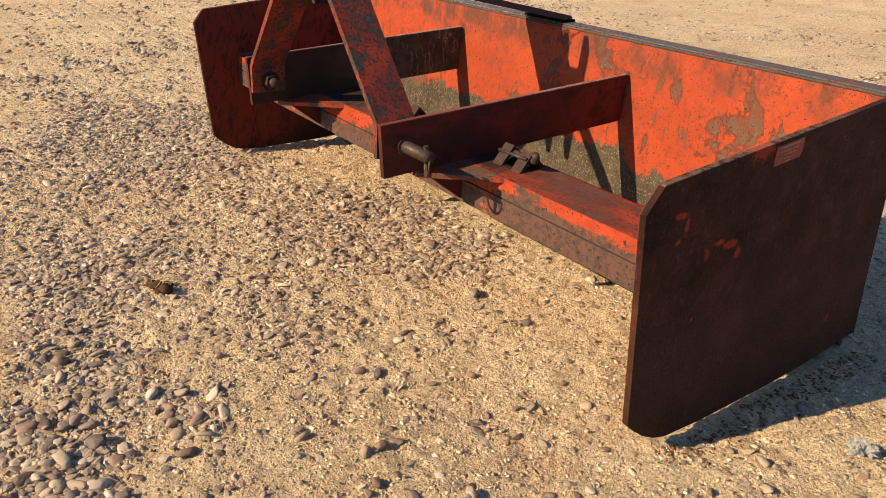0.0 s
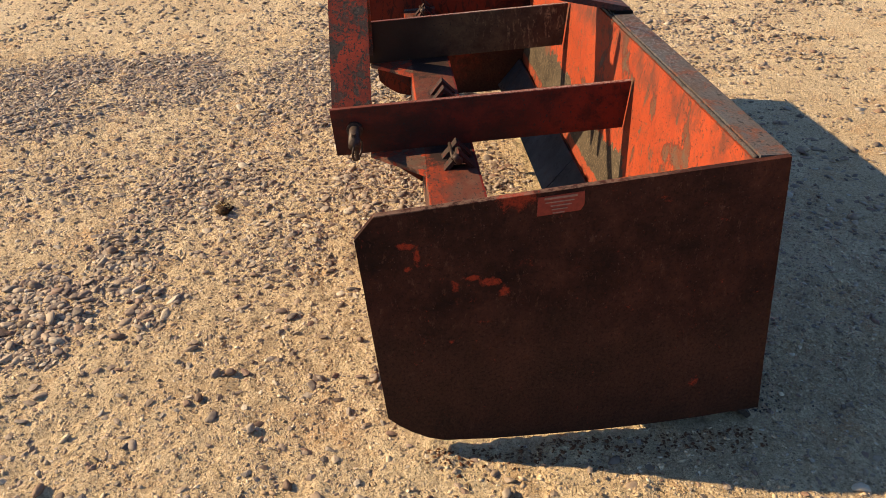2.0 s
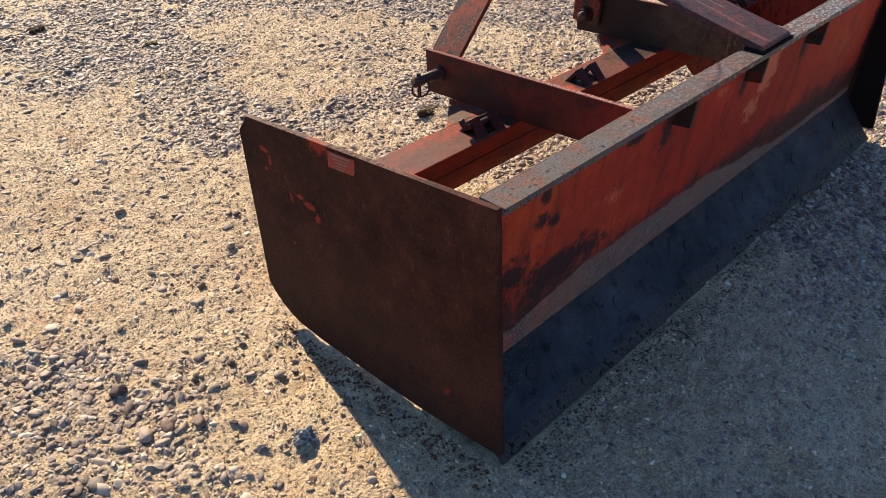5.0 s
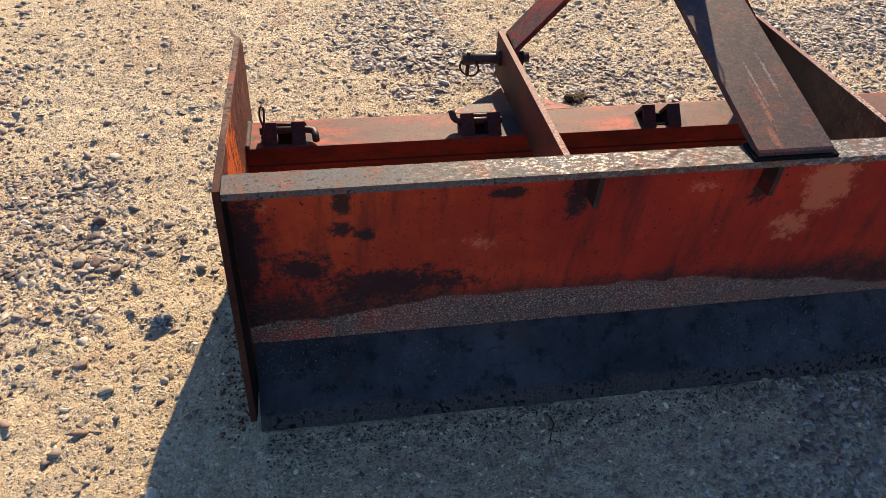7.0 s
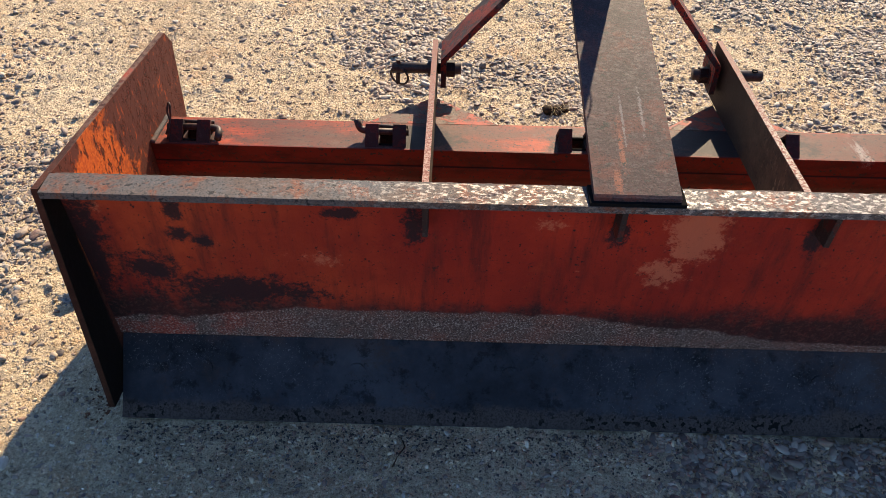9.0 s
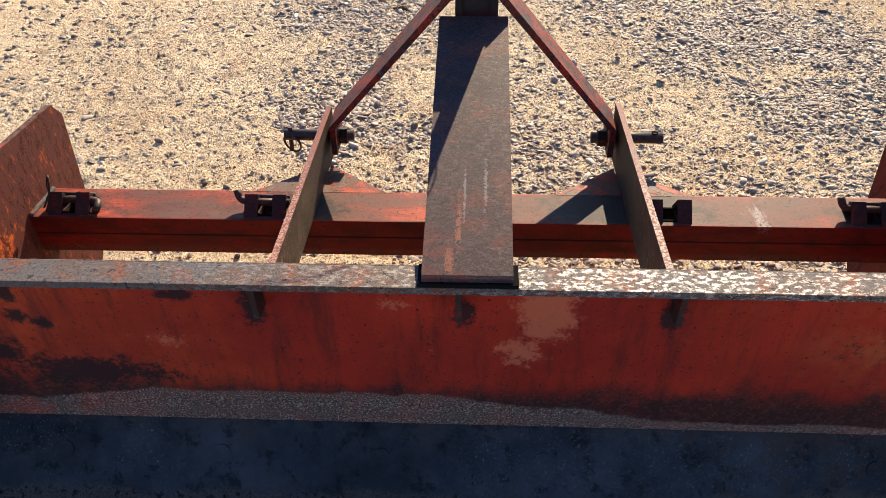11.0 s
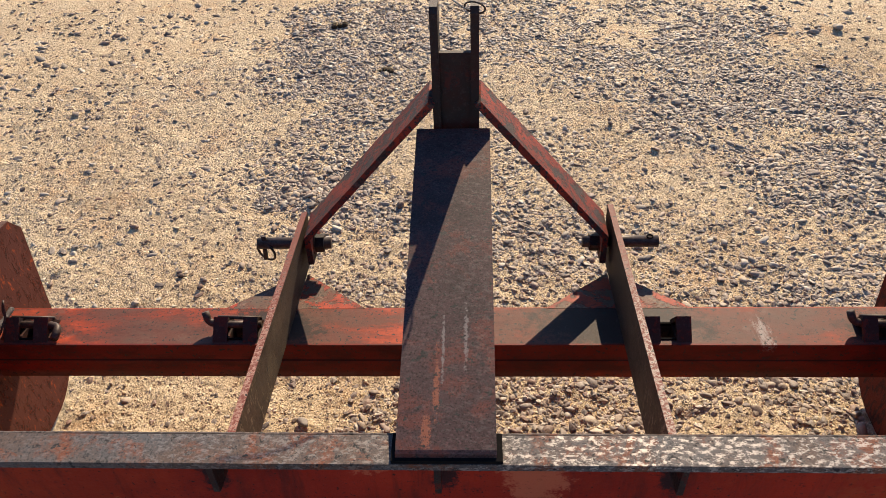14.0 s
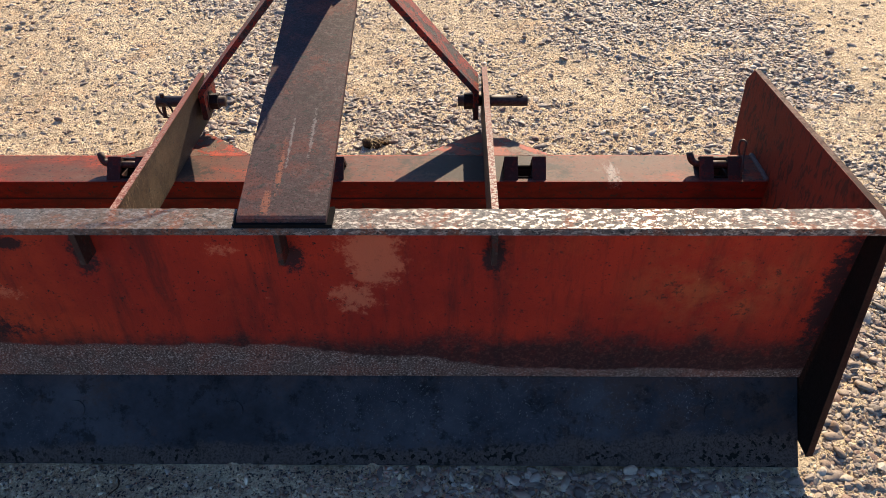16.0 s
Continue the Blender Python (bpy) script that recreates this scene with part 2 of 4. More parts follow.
def plate_paint(name, spots):
    """Dark weathered plate with what is left of its orange in a few spots (centre, size, strength); rust-orange inside."""
    n = Nodes(name)
    x, y, z = n.axis("X"), n.axis("Y"), n.axis("Z")
    cloud = n.noise(8, 10, 0.72)
    fine = n.noise(170, 6, 0.75)
    scratch = n.noise(42, 10, 0.8, None, 0.4)
    colour = n.ramp(cloud, (0.33, (0.0125, 0.0047, 0.0035)), (0.5, (0.038, 0.0118, 0.0076)), (0.67, (0.078, 0.0240, 0.014)))
    colour = n.mix(n.math("MULTIPLY", n.step(fine, 0.5, 0.7), 0.7), colour, (0.008, 0.0055, 0.005))
    colour = n.mix(n.math("MULTIPLY", n.step(n.noise(95, 7, 0.75, n.scaled(1, 1, 0.5)), 0.57, 0.66), 0.6), colour, (0.10, 0.040, 0.026))
    colour = n.mix(n.math("MULTIPLY", n.step(n.noise(240, 3, 0.6), 0.66, 0.72), 0.45), colour, (0.15, 0.09, 0.07))
    mud = n.step(n.math("ADD", z, n.math("MULTIPLY", n.math("SUBTRACT", n.noise(4.5, 8, 0.68), 0.5), 0.28)), 0.30, 0.16)
    colour = n.mix(n.math("MULTIPLY", mud, 0.5), colour, n.mix(n.step(fine, 0.42, 0.62), (0.058, 0.027, 0.016), (0.030, 0.0145, 0.0093)))
    left = n.math("MAXIMUM", n.math("MULTIPLY", n.step(scratch, 0.62, 0.66), 0.6), n.math("MULTIPLY", n.math("MULTIPLY", n.step(n.noise(105, 7, 0.78, n.scaled(1, 1, 0.7)), 0.61, 0.66), n.step(n.noise(9, 6, 0.7), 0.42, 0.6)), 0.6))
    for centre, size, strength in spots:
        reach = n.math("SUBTRACT", 1.0, n.near(centre, size), True)
        left = n.math("MAXIMUM", left, n.step(n.math("ADD", n.math("MULTIPLY", reach, strength), scratch), 0.66, 0.80))
    colour = n.mix(n.math("MULTIPLY", left, 0.9), colour, n.mix(n.step(fine, 0.4, 0.65), (0.30, 0.034, 0.013), (0.13, 0.019, 0.011)))
    # the inner face of the plate on the shaded side: brown above, rust-orange with dark upright flakes below
    inside = n.math("MULTIPLY", n.step(x, -0.9134, -0.9126), n.step(x, -0.5, -0.6))
    flakes = n.noise(62, 9, 0.74, n.scaled(1, 1, 0.42), 0.5)
    glow = n.math("SUBTRACT", 1.0, n.near((-0.912, 0.12, 0.36), (0.3, 0.17, 0.20)), True)
    rust = n.mix(n.step(n.math("ADD", n.math("MULTIPLY", glow, 0.6), n.noise(16, 8, 0.7)), 0.62, 0.74), (0.105, 0.036, 0.025), n.mix(n.step(fine, 0.4, 0.65), (0.60, 0.14, 0.022), (0.40, 0.07, 0.016)))
    rust = n.mix(n.math("MULTIPLY", n.step(n.math("ADD", flakes, n.math("MULTIPLY", glow, 0.07)), 0.545, 0.57), 0.92), rust, n.mix(n.step(fine, 0.5, 0.6), (0.04, 0.016, 0.012), (0.19, 0.03, 0.014)))
    rust = n.mix(n.math("MULTIPLY", n.step(flakes, 0.405, 0.385), 0.8), rust, (0.38, 0.075, 0.02))
    # near black instead of rust behind the moldboard
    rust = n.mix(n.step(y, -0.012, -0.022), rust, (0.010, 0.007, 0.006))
    colour = n.mix(inside, colour, rust)
    other = n.step(x, 0.9115, 0.9108)
    other = n.math("MULTIPLY", other, n.step(x, 0.5, 0.6))
    red = n.step(n.math("ADD", n.math("ADD", n.math("MULTIPLY", y, 0.5), n.math("MULTIPLY", z, 0.35)), n.math("MULTIPLY", n.math("SUBTRACT", n.noise(12, 9, 0.75), 0.5), 0.35)), 0.13, 0.21)
    colour = n.mix(n.math("MULTIPLY", n.math("MULTIPLY", other, red), 0.72), colour, n.mix(n.step(flakes, 0.5, 0.58), (0.165, 0.025, 0.0125), (0.055, 0.018, 0.013)))
    # the same near black strip on the other plate
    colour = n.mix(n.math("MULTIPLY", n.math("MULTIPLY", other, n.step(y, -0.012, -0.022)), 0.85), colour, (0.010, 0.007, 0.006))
    rubbed = n.math("MULTIPLY", n.step(n.math("ADD", z, n.math("MULTIPLY", y, 0.1139)), 0.5289, 0.5298), n.step(n.noise(60, 7, 0.78), 0.42, 0.55))
    colour = n.mix(n.math("MULTIPLY", rubbed, 0.7), colour, (0.15, 0.09, 0.068))
    n.bump(n.math("ADD", n.math("ADD", n.math("MULTIPLY", scratch, 0.8), n.math("MULTIPLY", fine, 0.7)), n.math("MULTIPLY", n.math("MULTIPLY", inside, n.step(flakes, 0.53, 0.57)), 1.6)), 0.6, 0.0014)
    return n.done(colour, n.math("ADD", 0.58, n.math("MULTIPLY", fine, 0.3)), 0.0, 0.10)


def moldboard_paint():
    """Orange above; towards the bottom a dark stain and a strip worn to grey metal."""
    n = Nodes("moldboard_paint")
    z, x = n.axis("Z"), n.axis("X")
    fine = n.noise(230, 5, 0.72)
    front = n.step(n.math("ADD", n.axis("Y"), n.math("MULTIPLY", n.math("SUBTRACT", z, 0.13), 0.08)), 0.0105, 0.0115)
    # front: bright orange with ragged peeled patches and scratches, grey-olive below
    big = n.math("ADD", n.noise(8.5, 14, 0.7, n.scaled(1, 1, 0.5), 0.4), n.math("MULTIPLY", n.step(n.noise(3.1, 3, 0.5), 0.44, 0.62), 0.085))
    peel = n.step(big, 0.598, 0.608)
    rim = n.math("SUBTRACT", n.step(big, 0.578, 0.592), peel, True)
    chips = n.step(n.noise(70, 7, 0.75), 0.60, 0.625)
    lines = n.step(n.noise(26, 5, 0.6, n.scaled(1.6, 1, 0.35), 1.2), 0.63, 0.65)
    gone = n.math("MAXIMUM", n.math("MAXIMUM", peel, chips), lines)
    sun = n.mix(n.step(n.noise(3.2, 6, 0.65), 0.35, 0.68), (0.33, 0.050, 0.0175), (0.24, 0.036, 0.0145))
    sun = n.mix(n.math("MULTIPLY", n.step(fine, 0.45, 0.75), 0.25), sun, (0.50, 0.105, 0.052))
    bare = n.mix(n.step(n.noise(30, 8, 0.75), 0.42, 0.6), (0.105, 0.066, 0.046), (0.14, 0.045, 0.025))
    bare = n.mix(n.step(n.noise(150, 6, 0.75), 0.57, 0.68), bare, (0.20, 0.14, 0.09))
    olive = n.mix(n.step(n.noise(7, 8, 0.7), 0.4, 0.62), (0.075, 0.057, 0.040), (0.042, 0.032, 0.024))
    olive = n.mix(n.math("MULTIPLY", n.step(n.noise(170, 6, 0.75), 0.53, 0.62), 0.8), olive, (0.21, 0.165, 0.11))
    olive = n.mix(n.math("MULTIPLY", n.step(n.noise(60, 9, 0.8), 0.52, 0.62), 0.6), olive, (0.013, 0.010, 0.008))
    sun = n.mix(gone, sun, bare)
    sun = n.mix(n.math("MULTIPLY", rim, 0.6), sun, SOOT)
    sun = n.mix(n.math("MULTIPLY", n.step(n.noise(40, 12, 0.82), 0.48, 0.62), 0.6), sun, (0.13, 0.042, 0.024))
    sun = speckled(n, sun, (0.04, 0.022, 0.017), 200, 0.62, 0.67)
    level = n.math("ADD", 0.235, n.math("MULTIPLY", n.step(x, -0.66, -0.3), 0.045))
    low = n.math("ADD", z, n.math("MULTIPLY", n.math("SUBTRACT", n.noise(6.5, 11, 0.7, n.scaled(1, 1, 0.7)), 0.5), 0.27))
    strip = n.step(n.math("ADD", z, n.math("MULTIPLY", n.math("SUBTRACT", n.noise(14, 9, 0.74), 0.5), 0.06)), 0.158, 0.152)
    sun = n.mix(n.math("MULTIPLY", n.step(low, level, n.math("SUBTRACT", level, 0.008)), n.math("SUBTRACT", 1.0, n.math("MULTIPLY", strip, 0.85))), sun, olive)
    stain = n.math("MULTIPLY", n.step(z, 0.44, 0.50), n.step(n.noise(9, 11, 0.76, n.scaled(1, 1, 0.6)), 0.44, 0.6))
    sun = n.mix(n.math("MULTIPLY", stain, 0.8), sun, (0.075, 0.036, 0.026))
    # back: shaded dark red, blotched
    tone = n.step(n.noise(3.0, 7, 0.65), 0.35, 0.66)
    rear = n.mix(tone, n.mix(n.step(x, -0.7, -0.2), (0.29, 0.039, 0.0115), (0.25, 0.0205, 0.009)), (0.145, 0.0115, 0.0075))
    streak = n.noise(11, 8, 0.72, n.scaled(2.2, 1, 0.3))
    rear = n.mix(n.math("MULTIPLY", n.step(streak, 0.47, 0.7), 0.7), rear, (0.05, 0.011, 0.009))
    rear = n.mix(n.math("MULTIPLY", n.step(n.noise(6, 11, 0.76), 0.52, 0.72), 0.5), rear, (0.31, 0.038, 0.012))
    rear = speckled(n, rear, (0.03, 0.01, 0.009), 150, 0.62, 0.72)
    tan = n.math("MULTIPLY", n.step(n.near((0.70, -0.01, 0.38), (0.2, 0.2, 0.18)), 1.0, 0.2), n.step(n.noise(10, 11, 0.76), 0.42, 0.62))
    rear = n.mix(n.math("MULTIPLY", tan, 0.6), rear, (0.26, 0.062, 0.02))
    rear = n.mix(n.math("MULTIPLY", n.step(n.math("ADD", n.math("MULTIPLY", tan, 0.08), n.noise(42, 10, 0.8)), 0.6, 0.66), 0.7), rear, (0.02, 0.013, 0.011))
    faded = n.math("SUBTRACT", 1.0, n.near((0.135, -0.02, 0.435), (0.08, 0.1, 0.11)), True)
    faded = n.math("MAXIMUM", faded, n.math("MULTIPLY", n.math("SUBTRACT", 1.0, n.near((0.09, -0.01, 0.345), (0.08, 0.1, 0.06)), True), 0.8))
    for centre, size in (((-0.10, -0.02, 0.455), (0.08, 0.1, 0.03)), ((-0.52, -0.01, 0.36), (0.10, 0.1, 0.04)), ((-0.86, -0.02, 0.48), (0.03, 0.1, 0.06))):
        faded = n.math("MAXIMUM", faded, n.math("MULTIPLY", n.math("SUBTRACT", 1.0, n.near(centre, size), True), 0.5))
    faded = n.step(n.math("ADD", n.math("MULTIPLY", faded, 0.42), n.noise(22, 12, 0.8)), 0.63, 0.74)
    rear = n.mix(n.math("MULTIPLY", faded, 0.7), rear, (0.36, 0.10, 0.05))
    spots = n.math("MULTIPLY", n.step(n.noise(34, 10, 0.74), 0.66, 0.69), 1.0)
    near_spots = 0.0
    for centre, size in (((-0.735, -0.02, 0.468), (0.026, 0.1, 0.048)), ((-0.735, -0.01, 0.408), (0.035, 0.1, 0.026)), ((-0.70, -0.01, 0.392), (0.035, 0.1, 0.022)), ((-0.455, -0.02, 0.465), (0.055, 0.1, 0.022)), ((-0.335, -0.02, 0.44), (0.030, 0.1, 0.08)), ((0.005, -0.02, 0.435), (0.03, 0.1, 0.05)),
                         ((0.33, -0.02, 0.44), (0.03, 0.1, 0.07)), ((-0.66, -0.01, 0.262), (0.24, 0.1, 0.07)), ((-0.8, -0.01, 0.32), (0.07, 0.1, 0.06)), ((-0.915, -0.02, 0.36), (0.09, 0.12, 0.3)), ((0.9, -0.02, 0.34), (0.045, 0.1, 0.25))):
        near_spots = n.math("MAXIMUM", near_spots, n.math("SUBTRACT", 1.0, n.near(centre, size), True))
    spots = n.math("MAXIMUM", spots, n.step(n.math("ADD", n.math("MULTIPLY", near_spots, 0.34), n.noise(46, 12, 0.8)), 0.56, 0.72))
    rear = n.mix(n.math("MULTIPLY", spots, 0.93), rear, (0.012, 0.009, 0.010))
    foot = n.math("ADD", z, n.math("MULTIPLY", n.math("SUBTRACT", n.noise(5.5, 10, 0.68, n.scaled(1, 1, 0.8)), 0.5), 0.22))
    band = n.step(foot, 0.30, 0.185)
    rear = n.mix(n.math("MULTIPLY", n.step(n.math("MULTIPLY", band, n.math("ADD", 0.2, n.math("MULTIPLY", n.noise(26, 12, 0.84), 1.3))), 0.2, 0.85), 0.9), rear, n.mix(n.step(n.noise(120, 8, 0.8), 0.48, 0.62), (0.013, 0.010, 0.0095), (0.055, 0.026, 0.02)))
    grain = n.noise(290, 4, 0.7)
    worn = n.mix(n.step(n.noise(9, 7, 0.7), 0.42, 0.6), (0.080, 0.050, 0.040), n.mix(n.step(x, -0.62, -0.72), (0.120, 0.050, 0.036), (0.19, 0.036, 0.022)))
    worn = n.mix(n.step(grain, 0.535, 0.62), worn, (0.26, 0.20, 0.165))
    worn = n.mix(n.step(grain, 0.46, 0.39), worn, (0.028, 0.018, 0.015))
    rise = n.math("ADD", n.math("MULTIPLY", n.step(x, -0.8, -0.55), 0.030), n.math("MULTIPLY", n.math("SUBTRACT", n.step(x, 0.12, -0.05), n.math("MULTIPLY", n.step(x, 0.2, 0.38), 1.2)), 0.030))
    line = n.math("ADD", n.math("ADD", 0.155, rise), n.math("MULTIPLY", n.math("SUBTRACT", n.noise(5, 10, 0.66), 0.5), 0.07))
    rear = n.mix(n.math("MULTIPLY", n.step(z, n.math("ADD", line, 0.004), n.math("SUBTRACT", line, 0.004)), 0.95), rear, worn)
    rear = n.mix(1.0, rear, (1.42, 1.42, 1.42), "MULTIPLY")
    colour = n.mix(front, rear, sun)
    n.bump(n.math("ADD", n.math("MULTIPLY", n.math("MULTIPLY", gone, front), -0.8), n.math("MULTIPLY", fine, 0.6)), 0.6, 0.0014)
    return n.done(colour, n.math("ADD", 0.55, n.math("MULTIPLY", fine, 0.3)), 0.0, 0.12)


def bare_steel(name, dark, light, rust, rust_share=0.5, rough=0.6, flecks=0.0, streaks=(), scuffs=()):
    """Steel with mill scale and rust; flecks of it are rubbed to shining metal, with sun glare painted into their
    colour.
    """
    n = Nodes(name)
    cloud = n.noise(6, 9, 0.7)
    fine = n.noise(190, 5, 0.72)
    colour = n.mix(n.step(cloud, 0.36, 0.64), dark, light)
    colour = n.mix(n.step(n.noise(13, 9, 0.74, None, 0.4), 0.62 - 0.2 * rust_share, 0.74 - 0.2 * rust_share), colour, rust)
    for centre, size in streaks:
        reach = n.math("SUBTRACT", 1.0, n.near(centre, size), True)
        colour = n.mix(n.step(n.math("ADD", n.math("MULTIPLY", reach, 0.5), n.noise(55, 8, 0.8)), 0.76, 0.86), colour, (0.20, 0.062, 0.034))
    for centre, size in scuffs:
        reach = n.math("SUBTRACT", 1.0, n.near(centre, size), True)
        colour = n.mix(n.math("MULTIPLY", n.step(n.math("ADD", n.math("MULTIPLY", reach, 0.4), n.noise(85, 9, 0.82)), 0.70, 0.80), 0.7), colour, (0.19, 0.16, 0.15))
    colour = speckled(n, colour, SOOT, 75, 0.6, 0.66)
    colour = n.mix(n.math("MULTIPLY", n.step(n.noise(130, 4, 0.7), 0.61, 0.68), 0.45), colour, tuple(2.2 * c for c in light))
    grain = n.noise(300, 3, 0.6)
    colour = n.mix(n.math("MULTIPLY", n.step(grain, 0.54, 0.62), 0.7), colour, tuple(0.35 * c for c in dark))
    colour = n.mix(n.math("MULTIPLY", n.step(grain, 0.41, 0.34), 0.5), colour, tuple(1.9 * c for c in light))
    n.bump(n.math("ADD", n.math("MULTIPLY", cloud, 0.3), fine), 0.4, 0.001)
    shine = n.math("MULTIPLY", n.step(n.noise(150, 8, 0.8, n.scaled(0.55, 1, 1)), 0.512, 0.565), flecks)
    shine = n.math("MULTIPLY", shine, n.math("MULTIPLY", n.step(n.noise(7, 6, 0.7), 0.33, 0.48), n.step(n.axis("X"), -0.75, -0.3)))
    # glare of the sun painted pale on the rubbed flecks, stronger towards +x
    colour = n.mix(n.math("MULTIPLY", shine, n.math("ADD", 0.25, n.math("MULTIPLY", n.step(n.axis("X"), -0.05, 0.12), 0.45))), colour, (0.36, 0.32, 0.29))
    n.done(colour, n.math("SUBTRACT", n.math("ADD", rough, n.math("MULTIPLY", fine, 0.2)), n.math("MULTIPLY", shine, 0.24)), 0.0, n.math("ADD", 0.22, n.math("MULTIPLY", shine, 0.4)))
    n.put(n.bsdf.inputs["Metallic"], n.math("MULTIPLY", shine, 0.42))
    return n.mat


def blade_steel():
    """Navy-black steel with sparse pale flecks and a brown, pitted cutting edge."""
    n = Nodes("blade_steel")
    fine = n.noise(240, 5, 0.75)
    z = n.axis("Z")
    colour = n.ramp(n.noise(6, 8, 0.7), (0.34, (0.0135, 0.014, 0.0175)), (0.5, (0.026, 0.0275, 0.035)), (0.68, (0.048, 0.049, 0.057)))
    colour = n.mix(n.math("MULTIPLY", n.step(n.math("ADD", n.noise(14, 9, 0.75), n.math("MULTIPLY", n.step(n.axis("X"), 0.1, 0.6), 0.08)), 0.53, 0.7), 0.7), colour, (0.042, 0.027, 0.022))
    colour = n.mix(n.math("MULTIPLY", n.step(n.noise(20, 10, 0.78), 0.52, 0.62), 0.7), colour, (0.004, 0.004, 0.0055))
    colour = n.mix(n.math("MULTIPLY", n.step(z, 0.10, 0.132), n.math("MULTIPLY", n.step(n.noise(12, 8, 0.75), 0.4, 0.6), 0.6)), colour, (0.05, 0.03, 0.025))
    mask = n.math("MULTIPLY", n.math("MAXIMUM", n.step(n.noise(4.5, 8, 0.7), 0.52, 0.64), n.math("MAXIMUM", n.step(n.near((-0.84, -0.02, 0.11), (0.16, 0.08, 0.06)), 1.0, 0.5), n.step(n.near((0.32, -0.04, 0.08), (0.42, 0.12, 0.07)), 1.0, 0.6))), n.step(n.noise(300, 4, 0.6, n.scaled(1, 1, 0.7), 1.2), 0.62, 0.66))
    colour = n.mix(n.math("MULTIPLY", mask, 0.65), colour, (0.2, 0.19, 0.175))
    edge = n.step(n.math("ADD", n.math("SUBTRACT", z, n.math("MULTIPLY", n.step(n.axis("X"), 0.25, 0.8), 0.022)), n.math("MULTIPLY", n.math("SUBTRACT", n.noise(16, 8, 0.7), 0.5), 0.05)), 0.034, 0.018)
    colour = n.mix(n.math("MULTIPLY", edge, 0.8), colour, n.mix(n.step(fine, 0.45, 0.6), (0.075, 0.055, 0.045), (0.03, 0.022, 0.02)))
    pits = n.math("MULTIPLY", n.math("MULTIPLY", edge, n.step(n.noise(8, 4), 0.42, 0.55)), n.step(n.noise(95, 3, 0.5), 0.55, 0.58))
    colour = n.mix(pits, colour, (0.004, 0.004, 0.004))
    n.bump(n.math("SUBTRACT", fine, n.math("MULTIPLY", pits, 0.8)), 0.4, 0.001)
    return n.done(colour, n.math("ADD", 0.55, n.math("MULTIPLY", fine, 0.3)), 0.0, 0.12)


def ground_dirt():
    """Packed sand full of chips and grains, reddish where it is damp, pale where it is dry."""
    n = Nodes("packed_sand")
    patch = n.noise(1.6, 7, 0.66)
    grain = n.noise(150, 8, 0.8)
    lumps = n.noise(34, 8, 0.72)
    colour = n.ramp(patch, (0.32, (0.52, 0.37, 0.215)), (0.5, (0.66, 0.50, 0.31)), (0.68, (0.76, 0.60, 0.39)))
    colour = n.mix(n.math("MULTIPLY", n.step(n.noise(5, 9, 0.72), 0.51, 0.64), 0.65), colour, (0.55, 0.325, 0.165))
    colour = n.mix(n.math("MULTIPLY", n.step(n.noise(11, 11, 0.76), 0.5, 0.66), 0.4), colour, (0.44, 0.31, 0.19))
    colour = n.mix(n.math("MULTIPLY", n.step(n.noise(8, 10, 0.74, n.scaled(1, 1.4, 1)), 0.54, 0.66), 0.6), colour, (0.84, 0.68, 0.45))
    colour = n.mix(n.math("MULTIPLY", n.step(grain, 0.52, 0.60), 0.85), colour, (0.86, 0.70, 0.47))
    # shade in the pits between grains, painted as dark brown
    colour = n.mix(n.math("MULTIPLY", n.step(grain, 0.465, 0.38), 0.85), colour, (0.15, 0.092, 0.055))
    colour = n.mix(n.math("MULTIPLY", n.step(n.noise(24, 10, 0.8, n.scaled(0.8, 1, 1)), 0.56, 0.65), 0.5), colour, (0.30, 0.20, 0.12))
    relief = n.math("ADD", n.math("MULTIPLY", grain, 0.8), n.math("MULTIPLY", lumps, 2.6))
    bend = n.warped(0.011)
    for scale, least, share, height in ((80.0, 0.88, 0.7, 1.3), (150.0, 0.72, 0.65, 1.0), (310.0, 0.55, 0.45, 0.5)):
        far, chance, tint = n.cells(scale, bend)
        there = n.step(chance, least, least + 0.02)
        dome = n.math("MULTIPLY", there, n.step(far, 0.42, 0.16))
        colour = n.mix(n.math("MULTIPLY", dome, share), colour, n.ramp(tint, *CHIPS))
        rim = n.math("MULTIPLY", there, n.math("SUBTRACT", n.step(far, 0.52, 0.42), n.step(far, 0.42, 0.34), True))
        colour = n.mix(n.math("MULTIPLY", rim, 0.35), colour, (0.17, 0.11, 0.065))
        relief = n.math("ADD", relief, n.math("MULTIPLY", dome, height))
    n.bump(relief, 1.0, 0.0075)
    return n.done(colour, 0.85, 0.0, 0.25)


CHIPS = ((0.0, (0.20, 0.13, 0.085)), (0.2, (0.62, 0.47, 0.30)), (0.4, (0.36, 0.26, 0.17)), (0.55, (0.78, 0.63, 0.43)), (0.72, (0.24, 0.19, 0.15)), (0.85, (0.55, 0.37, 0.22)), (1.0, (0.76, 0.63, 0.45)))
PEBBLES = ((0.0, (0.082, 0.052, 0.042)), (0.12, (0.31, 0.232, 0.165)), (0.25, (0.158, 0.118, 0.096)), (0.4, (0.38, 0.295, 0.215)), (0.52, (0.185, 0.108, 0.078)), (0.64, (0.29, 0.235, 0.188)), (0.76, (0.105, 0.082, 0.070)), (0.9, (0.42, 0.345, 0.26)), (1.0, (0.48, 0.41, 0.325)))
